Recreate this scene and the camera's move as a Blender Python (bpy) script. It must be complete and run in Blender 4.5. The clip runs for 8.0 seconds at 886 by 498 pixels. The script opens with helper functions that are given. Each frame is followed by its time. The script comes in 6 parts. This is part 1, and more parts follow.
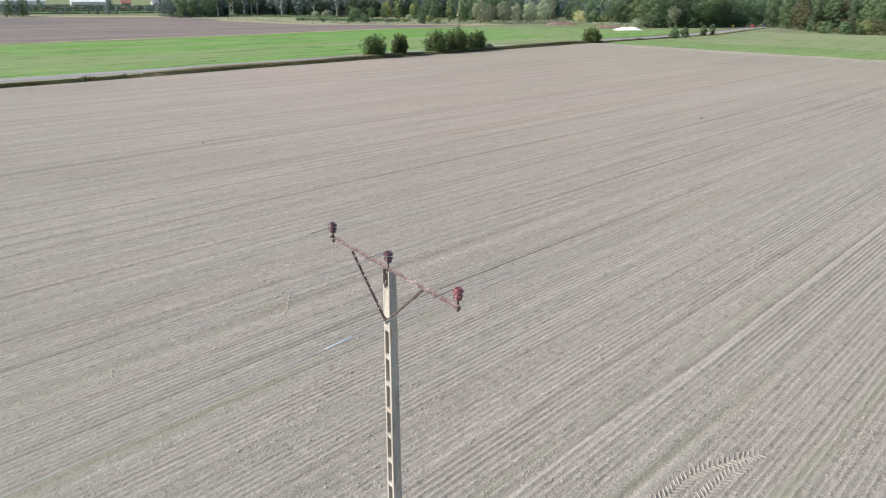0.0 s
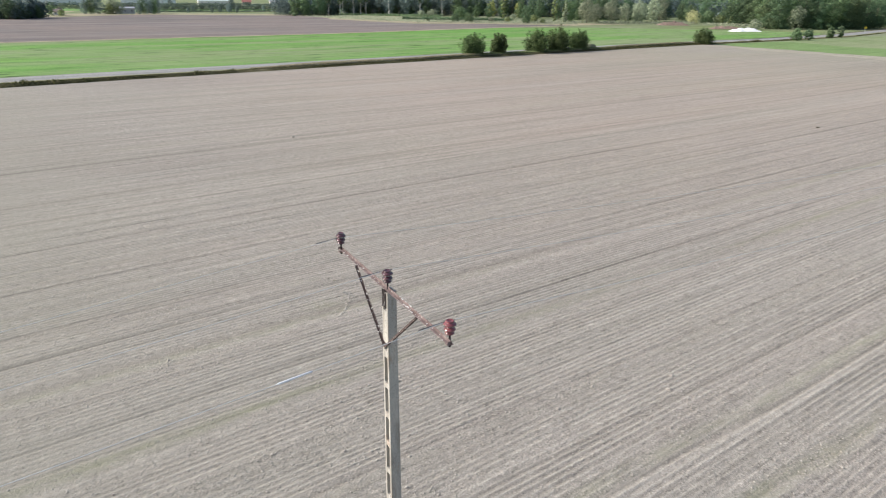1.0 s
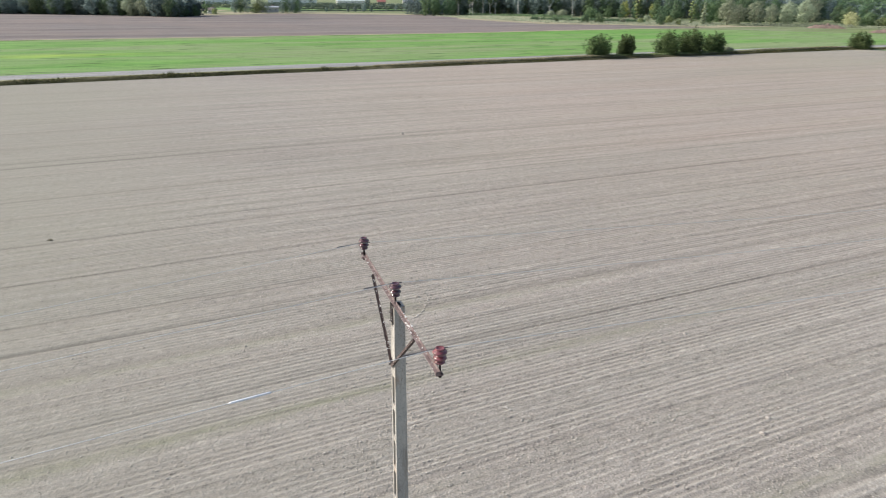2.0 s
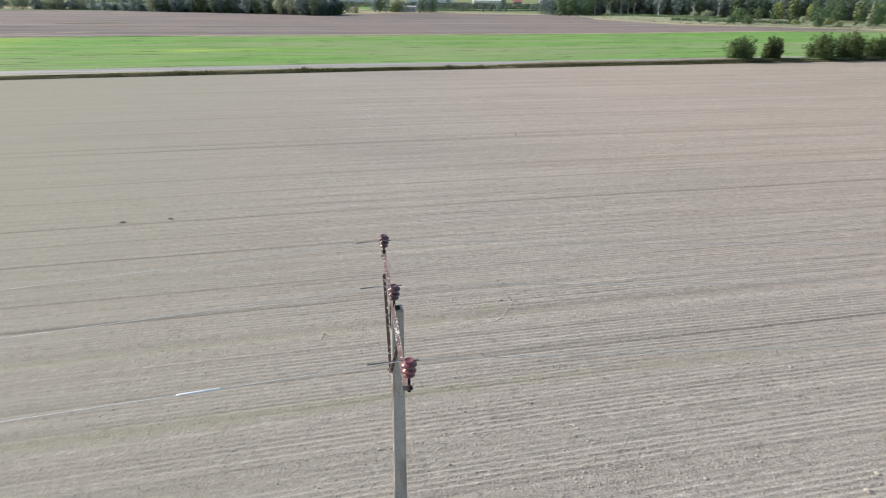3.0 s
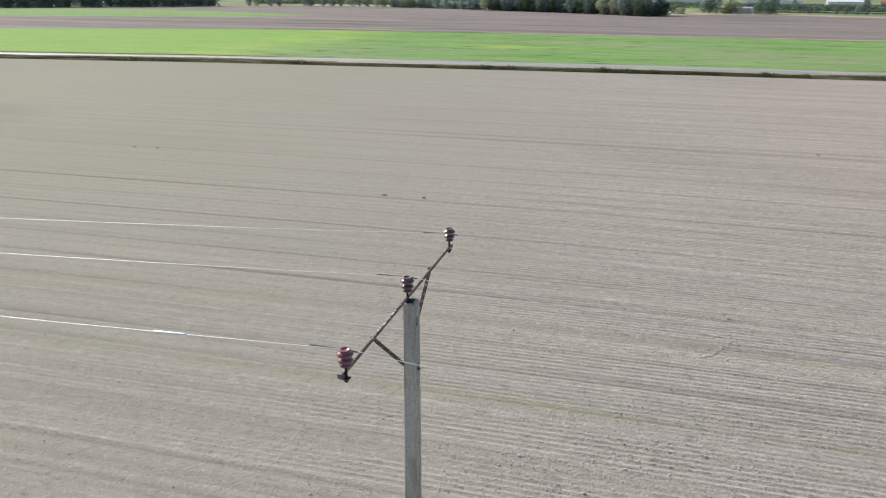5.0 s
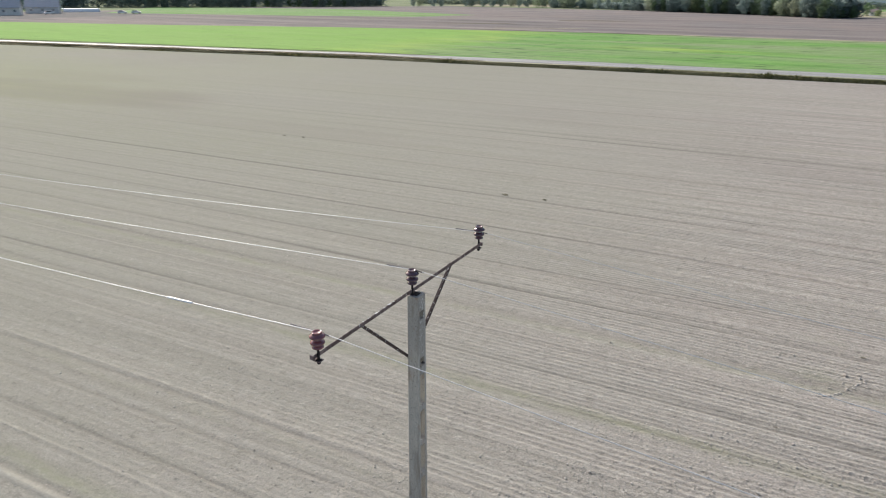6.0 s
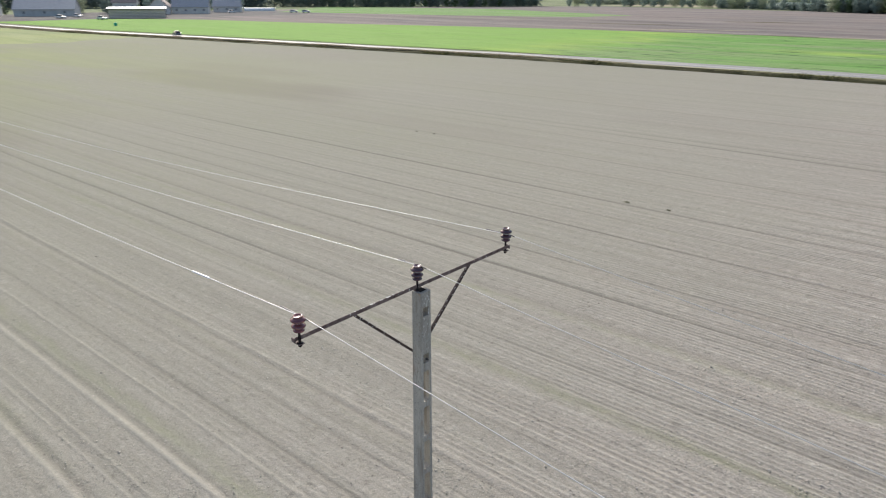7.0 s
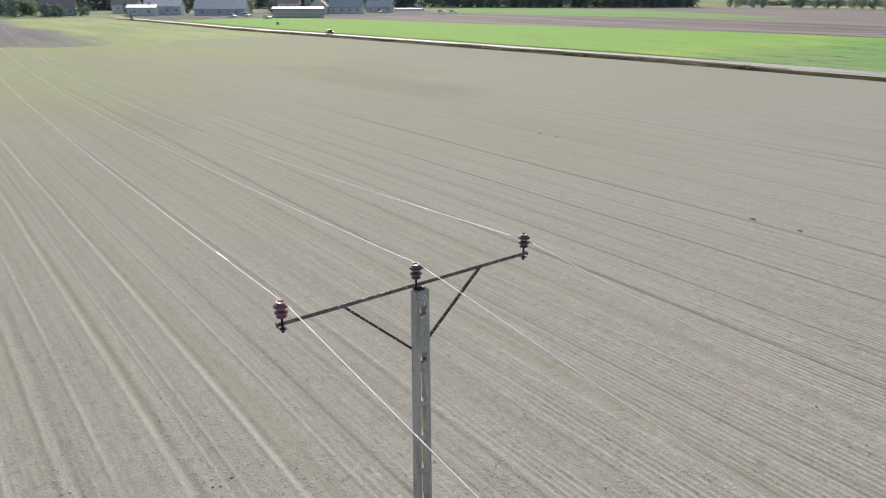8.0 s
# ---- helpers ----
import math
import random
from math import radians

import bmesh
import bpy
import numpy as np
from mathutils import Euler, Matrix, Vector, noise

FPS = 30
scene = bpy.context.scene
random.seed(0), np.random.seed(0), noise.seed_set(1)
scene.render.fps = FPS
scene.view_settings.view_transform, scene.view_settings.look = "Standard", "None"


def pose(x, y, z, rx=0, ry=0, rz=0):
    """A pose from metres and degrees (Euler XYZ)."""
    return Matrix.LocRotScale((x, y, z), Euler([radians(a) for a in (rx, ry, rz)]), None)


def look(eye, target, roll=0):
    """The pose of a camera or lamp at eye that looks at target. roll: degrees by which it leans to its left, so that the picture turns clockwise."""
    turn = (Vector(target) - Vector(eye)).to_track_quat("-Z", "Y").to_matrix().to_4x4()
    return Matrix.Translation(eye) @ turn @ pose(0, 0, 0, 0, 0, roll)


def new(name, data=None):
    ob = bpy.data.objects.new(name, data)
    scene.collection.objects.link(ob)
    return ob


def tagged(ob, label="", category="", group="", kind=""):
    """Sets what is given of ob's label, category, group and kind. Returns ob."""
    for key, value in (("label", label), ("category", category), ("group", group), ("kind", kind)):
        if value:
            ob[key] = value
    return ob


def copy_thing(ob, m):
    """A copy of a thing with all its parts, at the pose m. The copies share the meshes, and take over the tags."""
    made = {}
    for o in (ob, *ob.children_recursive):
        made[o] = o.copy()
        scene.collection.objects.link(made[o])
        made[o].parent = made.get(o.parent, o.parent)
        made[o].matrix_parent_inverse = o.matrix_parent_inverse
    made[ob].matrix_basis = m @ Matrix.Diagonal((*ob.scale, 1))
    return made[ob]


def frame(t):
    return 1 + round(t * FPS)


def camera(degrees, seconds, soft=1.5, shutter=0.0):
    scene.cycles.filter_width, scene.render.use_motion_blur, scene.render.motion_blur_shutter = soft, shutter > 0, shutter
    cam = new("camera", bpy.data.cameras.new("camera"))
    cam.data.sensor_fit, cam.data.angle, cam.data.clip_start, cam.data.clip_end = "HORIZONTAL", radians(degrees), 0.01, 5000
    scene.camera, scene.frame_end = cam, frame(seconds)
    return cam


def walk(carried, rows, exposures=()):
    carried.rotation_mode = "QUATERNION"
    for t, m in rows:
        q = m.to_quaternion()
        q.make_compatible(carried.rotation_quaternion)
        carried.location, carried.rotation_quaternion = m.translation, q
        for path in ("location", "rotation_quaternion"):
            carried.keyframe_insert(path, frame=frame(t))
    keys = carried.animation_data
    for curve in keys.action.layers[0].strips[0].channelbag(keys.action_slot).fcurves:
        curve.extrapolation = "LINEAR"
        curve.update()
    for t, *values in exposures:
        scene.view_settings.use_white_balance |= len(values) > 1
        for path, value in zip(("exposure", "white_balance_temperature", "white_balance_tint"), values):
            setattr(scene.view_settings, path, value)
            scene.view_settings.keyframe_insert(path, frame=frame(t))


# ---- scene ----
cam = camera(68.7, 8.0, soft=1.1, shutter=0.33)
METRES, EYE, TILT, LEAN, TURN = 12.048, 12.0, 0.0, 0.0, -44.1
ROWS = [
    (0.0, 0.0, 0.0, 0.0, 0.16, -21.15, -0.42),
    (0.5, 0.0483, 0.0538, -0.0055, 4.15, -21.2, -0.47),
    (1.0, 0.0939, 0.105, -0.0107, 9.02, -21.26, -0.48),
    (1.5, 0.1361, 0.155, -0.0167, 14.42, -21.29, -0.52),
    (3.0, 0.2595, 0.2904, -0.0358, 31.16, -21.42, -0.54),
    (3.5, 0.3006, 0.335, -0.0417, 37.35, -21.48, -0.56),
    (4.0, 0.3404, 0.3801, -0.0444, 44.04, -21.56, -0.57),
    (4.5, 0.377, 0.4287, -0.0462, 50.85, -21.6, -0.53),
    (5.0, 0.4092, 0.4824, -0.0487, 57.84, -21.64, -0.51),
    (6.5, 0.4758, 0.6526, -0.0551, 77.6, -21.73, -0.28),
    (7.0, 0.4842, 0.7123, -0.0555, 84.08, -21.76, -0.2),
    (7.5, 0.4853, 0.7725, -0.0561, 90.45, -21.75, -0.13),
    (8.0, 0.4806, 0.8326, -0.0562, 96.37, -21.74, -0.06),
]
walk(cam, [(t, pose(0, 0, EYE, TILT, LEAN, TURN) @ pose(METRES * x, METRES * y, METRES * z, 90 + pitch, roll, yaw)) for t, x, y, z, yaw, pitch, roll in ROWS], [(0.0, 0.19), (3.0, 0.16), (8.0, 0.08)])

# ---- sky, sun ----
SUN_FROM = Vector((-0.86, 0.51, 0.0)).normalized()
SUN_ELEV = 33.0
world = bpy.data.worlds.new("sky")
scene.world = world
world.use_nodes = True
wn = world.node_tree
sky = wn.nodes.new("ShaderNodeTexSky")
sky.sky_type = "NISHITA"
sky.sun_disc = False
sky.sun_elevation = radians(SUN_ELEV)
sky.sun_rotation = math.atan2(SUN_FROM.x, SUN_FROM.y)
sky.air_density, sky.dust_density, sky.ozone_density = 1.0, 2.5, 1.0
wn.links.new(sky.outputs[0], wn.nodes["Background"].inputs[0])
wn.nodes["Background"].inputs[1].default_value = 0.15
sun = new("sun", bpy.data.lights.new("sun", "SUN"))
sun.data.energy, sun.data.angle, sun.data.color = 4.6, radians(1.2), (1.0, 0.965, 0.92)
sun_dir = Vector((SUN_FROM.x * math.cos(radians(SUN_ELEV)), SUN_FROM.y * math.cos(radians(SUN_ELEV)), math.sin(radians(SUN_ELEV))))
sun.matrix_world = look(sun_dir * 60, (0, 0, 0))


# ---- materials ----
class Mat:
    """A node material under construction."""

    def __init__(self, name, rough=0.9, metal=0.0, spec=0.3):
        self.m = bpy.data.materials.new(name)
        self.m.use_nodes = True
        self.t = self.m.node_tree
        self.b = self.t.nodes["Principled BSDF"]
        self.b.inputs["Roughness"].default_value = rough
        self.b.inputs["Metallic"].default_value = metal
        self.b.inputs["Specular IOR Level"].default_value = spec

    def node(self, kind, **inputs):
        n = self.t.nodes.new(kind)
        for k, v in inputs.items():
            self.plug(v, n.inputs[k.replace("_", " ")])
        return n

    def plug(self, v, socket):
        if isinstance(v, bpy.types.NodeSocket):
            self.t.links.new(v, socket)
        else:
            socket.default_value = v

    def place(self, scale=(1, 1, 1), world=True):
        if world:
            src = self.node("ShaderNodeNewGeometry").outputs["Position"]
        else:
            src = self.node("ShaderNodeTexCoord").outputs["Object"]
        mp = self.node("ShaderNodeMapping", Vector=src)
        mp.inputs["Scale"].default_value = scale
        return mp.outputs[0]

    def noise(self, scale, size=(1, 1, 1), detail=4, rough=0.6, world=True):
        n = self.node("ShaderNodeTexNoise", Vector=self.place(size, world), Scale=scale, Detail=detail, Roughness=rough)
        return n.outputs["Fac"]

    def voronoi(self, scale, size=(1, 1, 1), world=True):
        n = self.node("ShaderNodeTexVoronoi", Vector=self.place(size, world), Scale=scale)
        return n.outputs["Distance"]

    def ramp(self, fac, *stops):
        n = self.node("ShaderNodeValToRGB", Fac=fac)
        els = n.color_ramp.elements
        while len(els) < len(stops):
            els.new(0.5)
        for e, (p, c) in zip(els, stops):
            e.position = p
            e.color = (*c, 1) if not isinstance(c, (int, float)) else (c, c, c, 1)
        return n.outputs["Color"]

    def mix(self, fac, a, b, mode="MIX"):
        n = self.t.nodes.new("ShaderNodeMix")
        n.data_type, n.blend_type = "RGBA", mode
        self.plug(fac, n.inputs[0])
        for v, i in ((a, 6), (b, 7)):
            if isinstance(v, tuple) and len(v) == 3:
                v = (*v, 1)
            self.plug(v, n.inputs[i])
        return n.outputs[2]

    def math(self, op, a, b=0.0):
        n = self.t.nodes.new("ShaderNodeMath")
        n.operation = op
        self.plug(a, n.inputs[0])
        self.plug(b, n.inputs[1])
        return n.outputs[0]

    def attr(self, name):
        n = self.t.nodes.new("ShaderNodeAttribute")
        n.attribute_name = name
        return n.outputs["Fac"]

    def rnd(self):
        return self.node("ShaderNodeObjectInfo").outputs["Random"]

    def isle(self):
        return self.node("ShaderNodeNewGeometry").outputs["Random Per Island"]

    def base(self, c):
        self.plug((*c, 1) if isinstance(c, tuple) else c, self.b.inputs["Base Color"])
        return self

    def rough(self, v):
        self.plug(v, self.b.inputs["Roughness"])
        return self

    def bump(self, height, dist=0.02, strength=1.0):
        n = self.node("ShaderNodeBump", Height=height, Distance=dist, Strength=strength)
        self.t.links.new(n.outputs[0], self.b.inputs["Normal"])
        return self

    def leafy(self, amount=0.35):
        """Lets light through thin leaves."""
        col = self.b.inputs["Base Color"].links[0].from_socket
        tr = self.node("ShaderNodeBsdfTranslucent", Color=col)
        mx = self.node("ShaderNodeMixShader", Fac=amount)
        self.t.links.new(self.b.outputs[0], mx.inputs[1])
        self.t.links.new(tr.outputs[0], mx.inputs[2])
        self.t.links.new(mx.outputs[0], self.t.nodes["Material Output"].inputs[0])
        return self


def soil_material():
    m = Mat("tilled_soil", 1.0, spec=0.08)
    xyz = m.node("ShaderNodeSeparateXYZ", Vector=m.node("ShaderNodeNewGeometry").outputs["Position"])
    across = m.attr("across")

    def rows(along_scale, across_scale, detail, rough):
        v = m.node("ShaderNodeCombineXYZ", X=m.math("MULTIPLY", xyz.outputs[0], along_scale), Y=m.math("MULTIPLY", across, across_scale), Z=0.0)
        return m.node("ShaderNodeTexNoise", Vector=v.outputs[0], Scale=1.0, Detail=detail, Roughness=rough).outputs["Fac"]

    calm = m.attr("calm")
    broad = rows(0.012, 0.3, 3, 0.5)
    streak = rows(0.015, 1.6, 3, 0.6)
    lines = rows(0.05, 4.2, 4, 0.75)
    grain = m.noise(11.0, detail=5, rough=0.75)
    fine = m.noise(34.0, detail=3, rough=0.75)
    patch = m.noise(0.05, detail=3)
    c = m.ramp(streak, (0.34, (0.308, 0.283, 0.250)), (0.5, (0.346, 0.319, 0.283)), (0.66, (0.384, 0.352, 0.312)))
    firm = m.math("ADD", m.math("MULTIPLY", calm, 0.85), 0.15)
    c = m.mix(firm, (0.345, 0.318, 0.282), c)
    c = m.mix(m.math("MULTIPLY", firm, m.ramp(broad, (0.35, 0.0), (0.7, 0.5))), c, (0.395, 0.343, 0.308))
    c = m.mix(m.ramp(patch, (0.35, 0.0), (0.65, 0.2)), c, (0.32, 0.30, 0.25))
    damp = m.noise(0.028, (0.45, 1, 1), 5, 0.6)
    c = m.mix(m.ramp(damp, (0.5, 0.0), (0.68, 0.4)), c, (0.275, 0.24, 0.222))
    lumps = m.noise(3.2, detail=3, rough=0.7)
    c = m.mix(m.math("ADD", m.math("MULTIPLY", calm, 0.75), 0.25), c, m.ramp(lumps, (0.30, 0.60), (0.42, 0.96), (0.58, 1.02), (0.70, 1.32)), "MULTIPLY")
    c = m.mix(m.math("MULTIPLY", calm, 0.8), c, m.ramp(lines, (0.33, 0.56), (0.44, 0.95), (0.56, 1.0), (0.68, 1.18)), "MULTIPLY")
    c = m.mix(m.math("MULTIPLY", calm, 0.85), c, m.ramp(rows(0.008, 1.15, 5, 0.72), (0.28, 0.58), (0.40, 0.92), (0.55, 1.0), (0.72, 1.1)), "MULTIPLY")
    c = m.mix(m.math("MULTIPLY", calm, 0.8), c, m.ramp(rows(0.75, 2.6, 4, 0.8), (0.30, 0.66), (0.44, 0.97), (0.56, 1.02), (0.70, 1.22)), "MULTIPLY")
    c = m.mix(1.0, c, m.ramp(grain, (0.30, 0.66), (0.43, 0.96), (0.57, 1.02), (0.70, 1.2)), "MULTIPLY")
    c = m.mix(1.0, c, m.ramp(fine, (0.32, 0.72), (0.46, 0.97), (0.56, 1.03), (0.66, 1.18)), "MULTIPLY")
    crumbs = m.ramp(m.noise(17.0, detail=2, rough=0.6), (0.30, 0.50), (0.42, 0.93), (0.58, 1.04), (0.70, 1.40))
    c = m.mix(m.math("POWER", calm, 3.0), c, crumbs, "MULTIPLY")
    c = m.mix(m.math("MULTIPLY", m.attr("stain"), 0.66), c, (0.262, 0.222, 0.21))
    weeds = m.math("MULTIPLY", m.attr("weeds"), m.ramp(m.noise(2.4, (0.25, 1, 1), 6, 0.75), (0.36, 0.15), (0.62, 1.0)))
    c = m.mix(m.math("MULTIPLY", weeds, 0.62), c, (0.275, 0.282, 0.182))
    # the dark track colour also paints shade into furrows and ridge flanks
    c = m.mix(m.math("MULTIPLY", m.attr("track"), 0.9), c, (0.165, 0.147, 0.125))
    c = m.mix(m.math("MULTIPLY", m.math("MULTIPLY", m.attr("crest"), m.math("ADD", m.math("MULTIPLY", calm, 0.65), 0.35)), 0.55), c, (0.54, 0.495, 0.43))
    c = m.mix(m.math("MULTIPLY", m.math("SUBTRACT", 1.0, calm), 1.0), c, m.mix(1.0, c, (0.80, 0.835, 0.785), "MULTIPLY"))
    c = m.mix(m.math("MULTIPLY", m.attr("warm"), 0.55), c, m.mix(1.0, c, (1.19, 1.06, 1.02), "MULTIPLY"))
    c = m.mix(m.math("MULTIPLY", m.attr("sward"), 0.8), c, m.mix(m.noise(0.35, (0.15, 1, 1), 5, 0.7), (0.215, 0.25, 0.11), (0.33, 0.345, 0.17)))
    m.base(c)
    h = m.math("ADD", m.math("MULTIPLY", grain, 1.0), m.math("MULTIPLY", fine, 0.35))
    h = m.math("ADD", h, m.math("MULTIPLY", m.math("MULTIPLY", lines, calm), 0.5))
    h = m.math("ADD", h, m.math("MULTIPLY", m.noise(5.5, detail=3, rough=0.6), 0.6))
    h = m.math("MULTIPLY", h, m.math("ADD", m.math("MULTIPLY", calm, 0.7), 0.3))
    m.bump(h, 0.05, 0.8)
    return m.m


def field_material(name, dark, mid, light, stretch=(0.03, 0.7, 1), rough=1.0, leaf=None, bump=0.12, mottle=None, speck=None, spec=0.12):
    m = Mat(name, rough, spec=spec)
    a = m.noise(1.0, stretch, 5, 0.65)
    b = m.noise(0.02, detail=4)
    g = m.noise(2.2, detail=6, rough=0.75)
    c = m.ramp(a, (0.3, dark), (0.5, mid), (0.7, light))
    if leaf:
        c = m.mix(m.ramp(b, (0.38, 0.0), (0.62, 0.8)), c, leaf)
    if mottle:
        p = m.noise(0.085, (0.16, 1.0, 1), 7, 0.72)
        c = m.mix(m.ramp(p, (0.46, 0.0), (0.56, 0.75)), c, mottle)
    if speck:
        p = m.noise(0.36, (0.38, 1.0, 1), 3, 0.55)
        c = m.mix(m.ramp(p, (0.67, 0.0), (0.72, 0.85)), c, speck)
    c = m.mix(0.8, c, m.ramp(g, (0.34, 0.45), (0.5, 0.95), (0.66, 1.15)), "MULTIPLY")
    c = m.mix(0.7, c, m.ramp(m.noise(0.55, (0.12, 1.3, 1), 5, 0.72), (0.34, 0.5), (0.47, 0.95), (0.65, 1.1)), "MULTIPLY")
    m.base(c).bump(m.math("ADD", a, g), bump, 0.7)
    return m.m


def crop_material():
    m = Mat("mottled_young_crop", 1.0, spec=0.12)
    rows = m.noise(1.0, (0.03, 0.8, 1), 5, 0.7)
    c = m.ramp(rows, (0.3, (0.10, 0.215, 0.052)), (0.5, (0.142, 0.30, 0.066)), (0.7, (0.19, 0.345, 0.092)))
    thin = m.math("MULTIPLY", m.math("SUBTRACT", 1.0, m.attr("lush")), m.ramp(m.noise(0.11, (0.14, 1.0, 1), 7, 0.74), (0.38, 0.0), (0.52, 1.0)))
    c = m.mix(m.math("MULTIPLY", thin, 0.75), c, (0.25, 0.28, 0.16))
    c = m.mix(m.math("MULTIPLY", m.attr("west"), 0.85), c, m.ramp(rows, (0.3, (0.185, 0.33, 0.062)), (0.7, (0.235, 0.40, 0.085))))
    c = m.mix(m.math("MULTIPLY", m.attr("yellow"), 0.8), c, (0.32, 0.42, 0.085))
    calm = m.math("SUBTRACT", 1.0, m.math("MULTIPLY", m.attr("west"), 0.75))
    speck = m.ramp(m.noise(0.36, (0.3, 1.0, 1), 4, 0.6), (0.60, 0.0), (0.66, 0.9))
    c = m.mix(m.math("MULTIPLY", speck, calm), c, (0.06, 0.11, 0.035))
    c = m.mix(calm, c, m.ramp(m.noise(0.55, (0.09, 1.3, 1), 5, 0.74), (0.34, 0.5), (0.47, 0.96), (0.65, 1.15)), "MULTIPLY")
    g = m.noise(2.2, detail=6, rough=0.75)
    c = m.mix(0.7, c, m.ramp(g, (0.34, 0.55), (0.5, 0.97), (0.66, 1.15)), "MULTIPLY")
    m.base(c).bump(m.math("ADD", rows, g), 0.1, 0.7)
    return m.m


def meadow_material():
    m = Mat("yellowed_meadow", 1.0, spec=0.12)
    a = m.noise(1.0, (0.02, 0.2, 1), 5, 0.65)
    g = m.noise(1.4, detail=6, rough=0.75)
    c = m.ramp(a, (0.3, (0.205, 0.25, 0.11)), (0.5, (0.265, 0.30, 0.14)), (0.7, (0.32, 0.34, 0.185)))
    c = m.mix(m.math("MULTIPLY", m.attr("yellow"), 0.5), c, (0.34, 0.365, 0.15))
    c = m.mix(m.math("MULTIPLY", m.attr("bare"), 0.85), c, (0.29, 0.285, 0.205))
    c = m.mix(m.attr("dark"), c, m.ramp(a, (0.3, (0.125, 0.12, 0.115)), (0.7, (0.20, 0.188, 0.175))))
    c = m.mix(0.6, c, m.ramp(g, (0.34, 0.6), (0.5, 0.97), (0.66, 1.1)), "MULTIPLY")
    m.base(c).bump(m.math("ADD", a, g), 0.1, 0.6)
    return m.m


def leaf_material(name, dark, light, tip=None):
    m = Mat(name, 0.6, spec=0.25)
    c = m.ramp(m.isle(), (0.0, dark), (0.75, light), (1.0, tip or light))
    c = m.mix(0.5, c, m.ramp(m.noise(0.9, detail=3), (0.3, 0.7), (0.65, 1.0)), "MULTIPLY")
    hue = m.node("ShaderNodeHueSaturation", Color=c, Saturation=1.0)
    m.plug(m.math("ADD", m.math("MULTIPLY", m.rnd(), 0.5), 0.75), hue.inputs["Value"])
    m.plug(m.math("ADD", m.math("MULTIPLY", m.rnd(), 0.03), 0.485), hue.inputs["Hue"])
    m.base(hue.outputs[0]).leafy(0.4)
    return m.m


def concrete_material():
    m = Mat("weathered_concrete", 0.92, spec=0.25)
    a = m.noise(3.0, (1, 1, 0.35), 5)
    g = m.noise(60.0, detail=5, rough=0.7)
    lich = m.noise(70.0, detail=3, rough=0.5)
    c = m.ramp(a, (0.3, (0.38, 0.36, 0.325)), (0.55, (0.51, 0.485, 0.435)), (0.75, (0.60, 0.565, 0.495)))
    c = m.mix(0.6, c, m.ramp(g, (0.3, 0.55), (0.6, 1.0)), "MULTIPLY")
    c = m.mix(m.ramp(lich, (0.60, 0.0), (0.66, 0.7)), c, (0.16, 0.16, 0.15))
    c = m.mix(m.ramp(m.noise(58.0, detail=2), (0.68, 0.0), (0.70, 0.85)), c, (0.62, 0.62, 0.6))
    c = m.mix(m.ramp(m.noise(9.0, (1, 1, 0.4), 3), (0.60, 0.0), (0.72, 0.5)), c, (0.36, 0.235, 0.15))
    c = m.mix(m.ramp(m.noise(11.0, (1, 1, 0.12), 5, 0.65), (0.48, 0.0), (0.64, 0.65)), c, (0.23, 0.2, 0.165))
    m.base(c).bump(g, 0.004, 0.8)
    return m.m


def rust_material(name, spots, dark, mid, light, grit=30.0):
    m = Mat(name, 0.85, 0.25, 0.3)
    a = m.noise(14.0, detail=6, rough=0.7, world=False)
    c = m.ramp(a, (0.3, dark), (0.5, mid), (0.72, light))
    s = m.noise(grit, (1, 1, 1), 2, 0.5, world=False)
    c = m.mix(m.ramp(s, (spots, 0.0), (spots + 0.03, 1.0)), c, (0.72, 0.71, 0.68))
    m.base(c).bump(a, 0.003, 0.6)
    return m.m


def simple(name, a, b, scale=6.0, rough=0.8, metal=0.0, spec=0.3, bump=0.003, size=(1, 1, 1)):
    m = Mat(name, rough, metal, spec)
    n = m.noise(scale, size, 5)
    m.base(m.ramp(n, (0.3, a), (0.7, b))).bump(n, bump, 0.6)
    return m.m


SOIL = soil_material()
CLOD = simple("soil_clods", (0.35, 0.32, 0.28), (0.53, 0.49, 0.44), 1.7, 1.0, spec=0.1)
# dark soil colour imitating the shade inside small pits
PIT_SOIL = simple("pit_shade_soil", (0.19, 0.165, 0.14), (0.30, 0.265, 0.23), 9, 1.0, spec=0.1)
PRESSED = simple("pressed_soil", (0.27, 0.24, 0.21), (0.43, 0.39, 0.345), 7, 1.0, spec=0.1)
STONE = simple("pale_stone", (0.31, 0.28, 0.245), (0.43, 0.395, 0.35), 20, 0.9)
WEED = leaf_material("weed_leaves", (0.17, 0.155, 0.11), (0.27, 0.25, 0.18))
GROUND = field_material("rough_pasture", (0.11, 0.15, 0.06), (0.17, 0.22, 0.09), (0.25, 0.28, 0.13), (0.01, 0.05, 1), leaf=(0.26, 0.275, 0.185))
GREEN = field_material("young_green_crop", (0.09, 0.19, 0.05), (0.145, 0.31, 0.065), (0.22, 0.36, 0.10), (0.02, 0.55, 1), leaf=(0.20, 0.325, 0.115), mottle=(0.245, 0.305, 0.155), speck=(0.055, 0.11, 0.035))
CROP = crop_material()
GREEN_B = field_material("sparse_green_crop", (0.165, 0.23, 0.095), (0.215, 0.28, 0.13), (0.275, 0.315, 0.165), (0.02, 0.5, 1), leaf=(0.275, 0.30, 0.175))
BAND = field_material("greener_thin_crop", (0.14, 0.22, 0.08), (0.175, 0.27, 0.10), (0.215, 0.30, 0.125), (0.02, 0.5, 1), leaf=(0.21, 0.30, 0.12))
MEADOW = meadow_material()
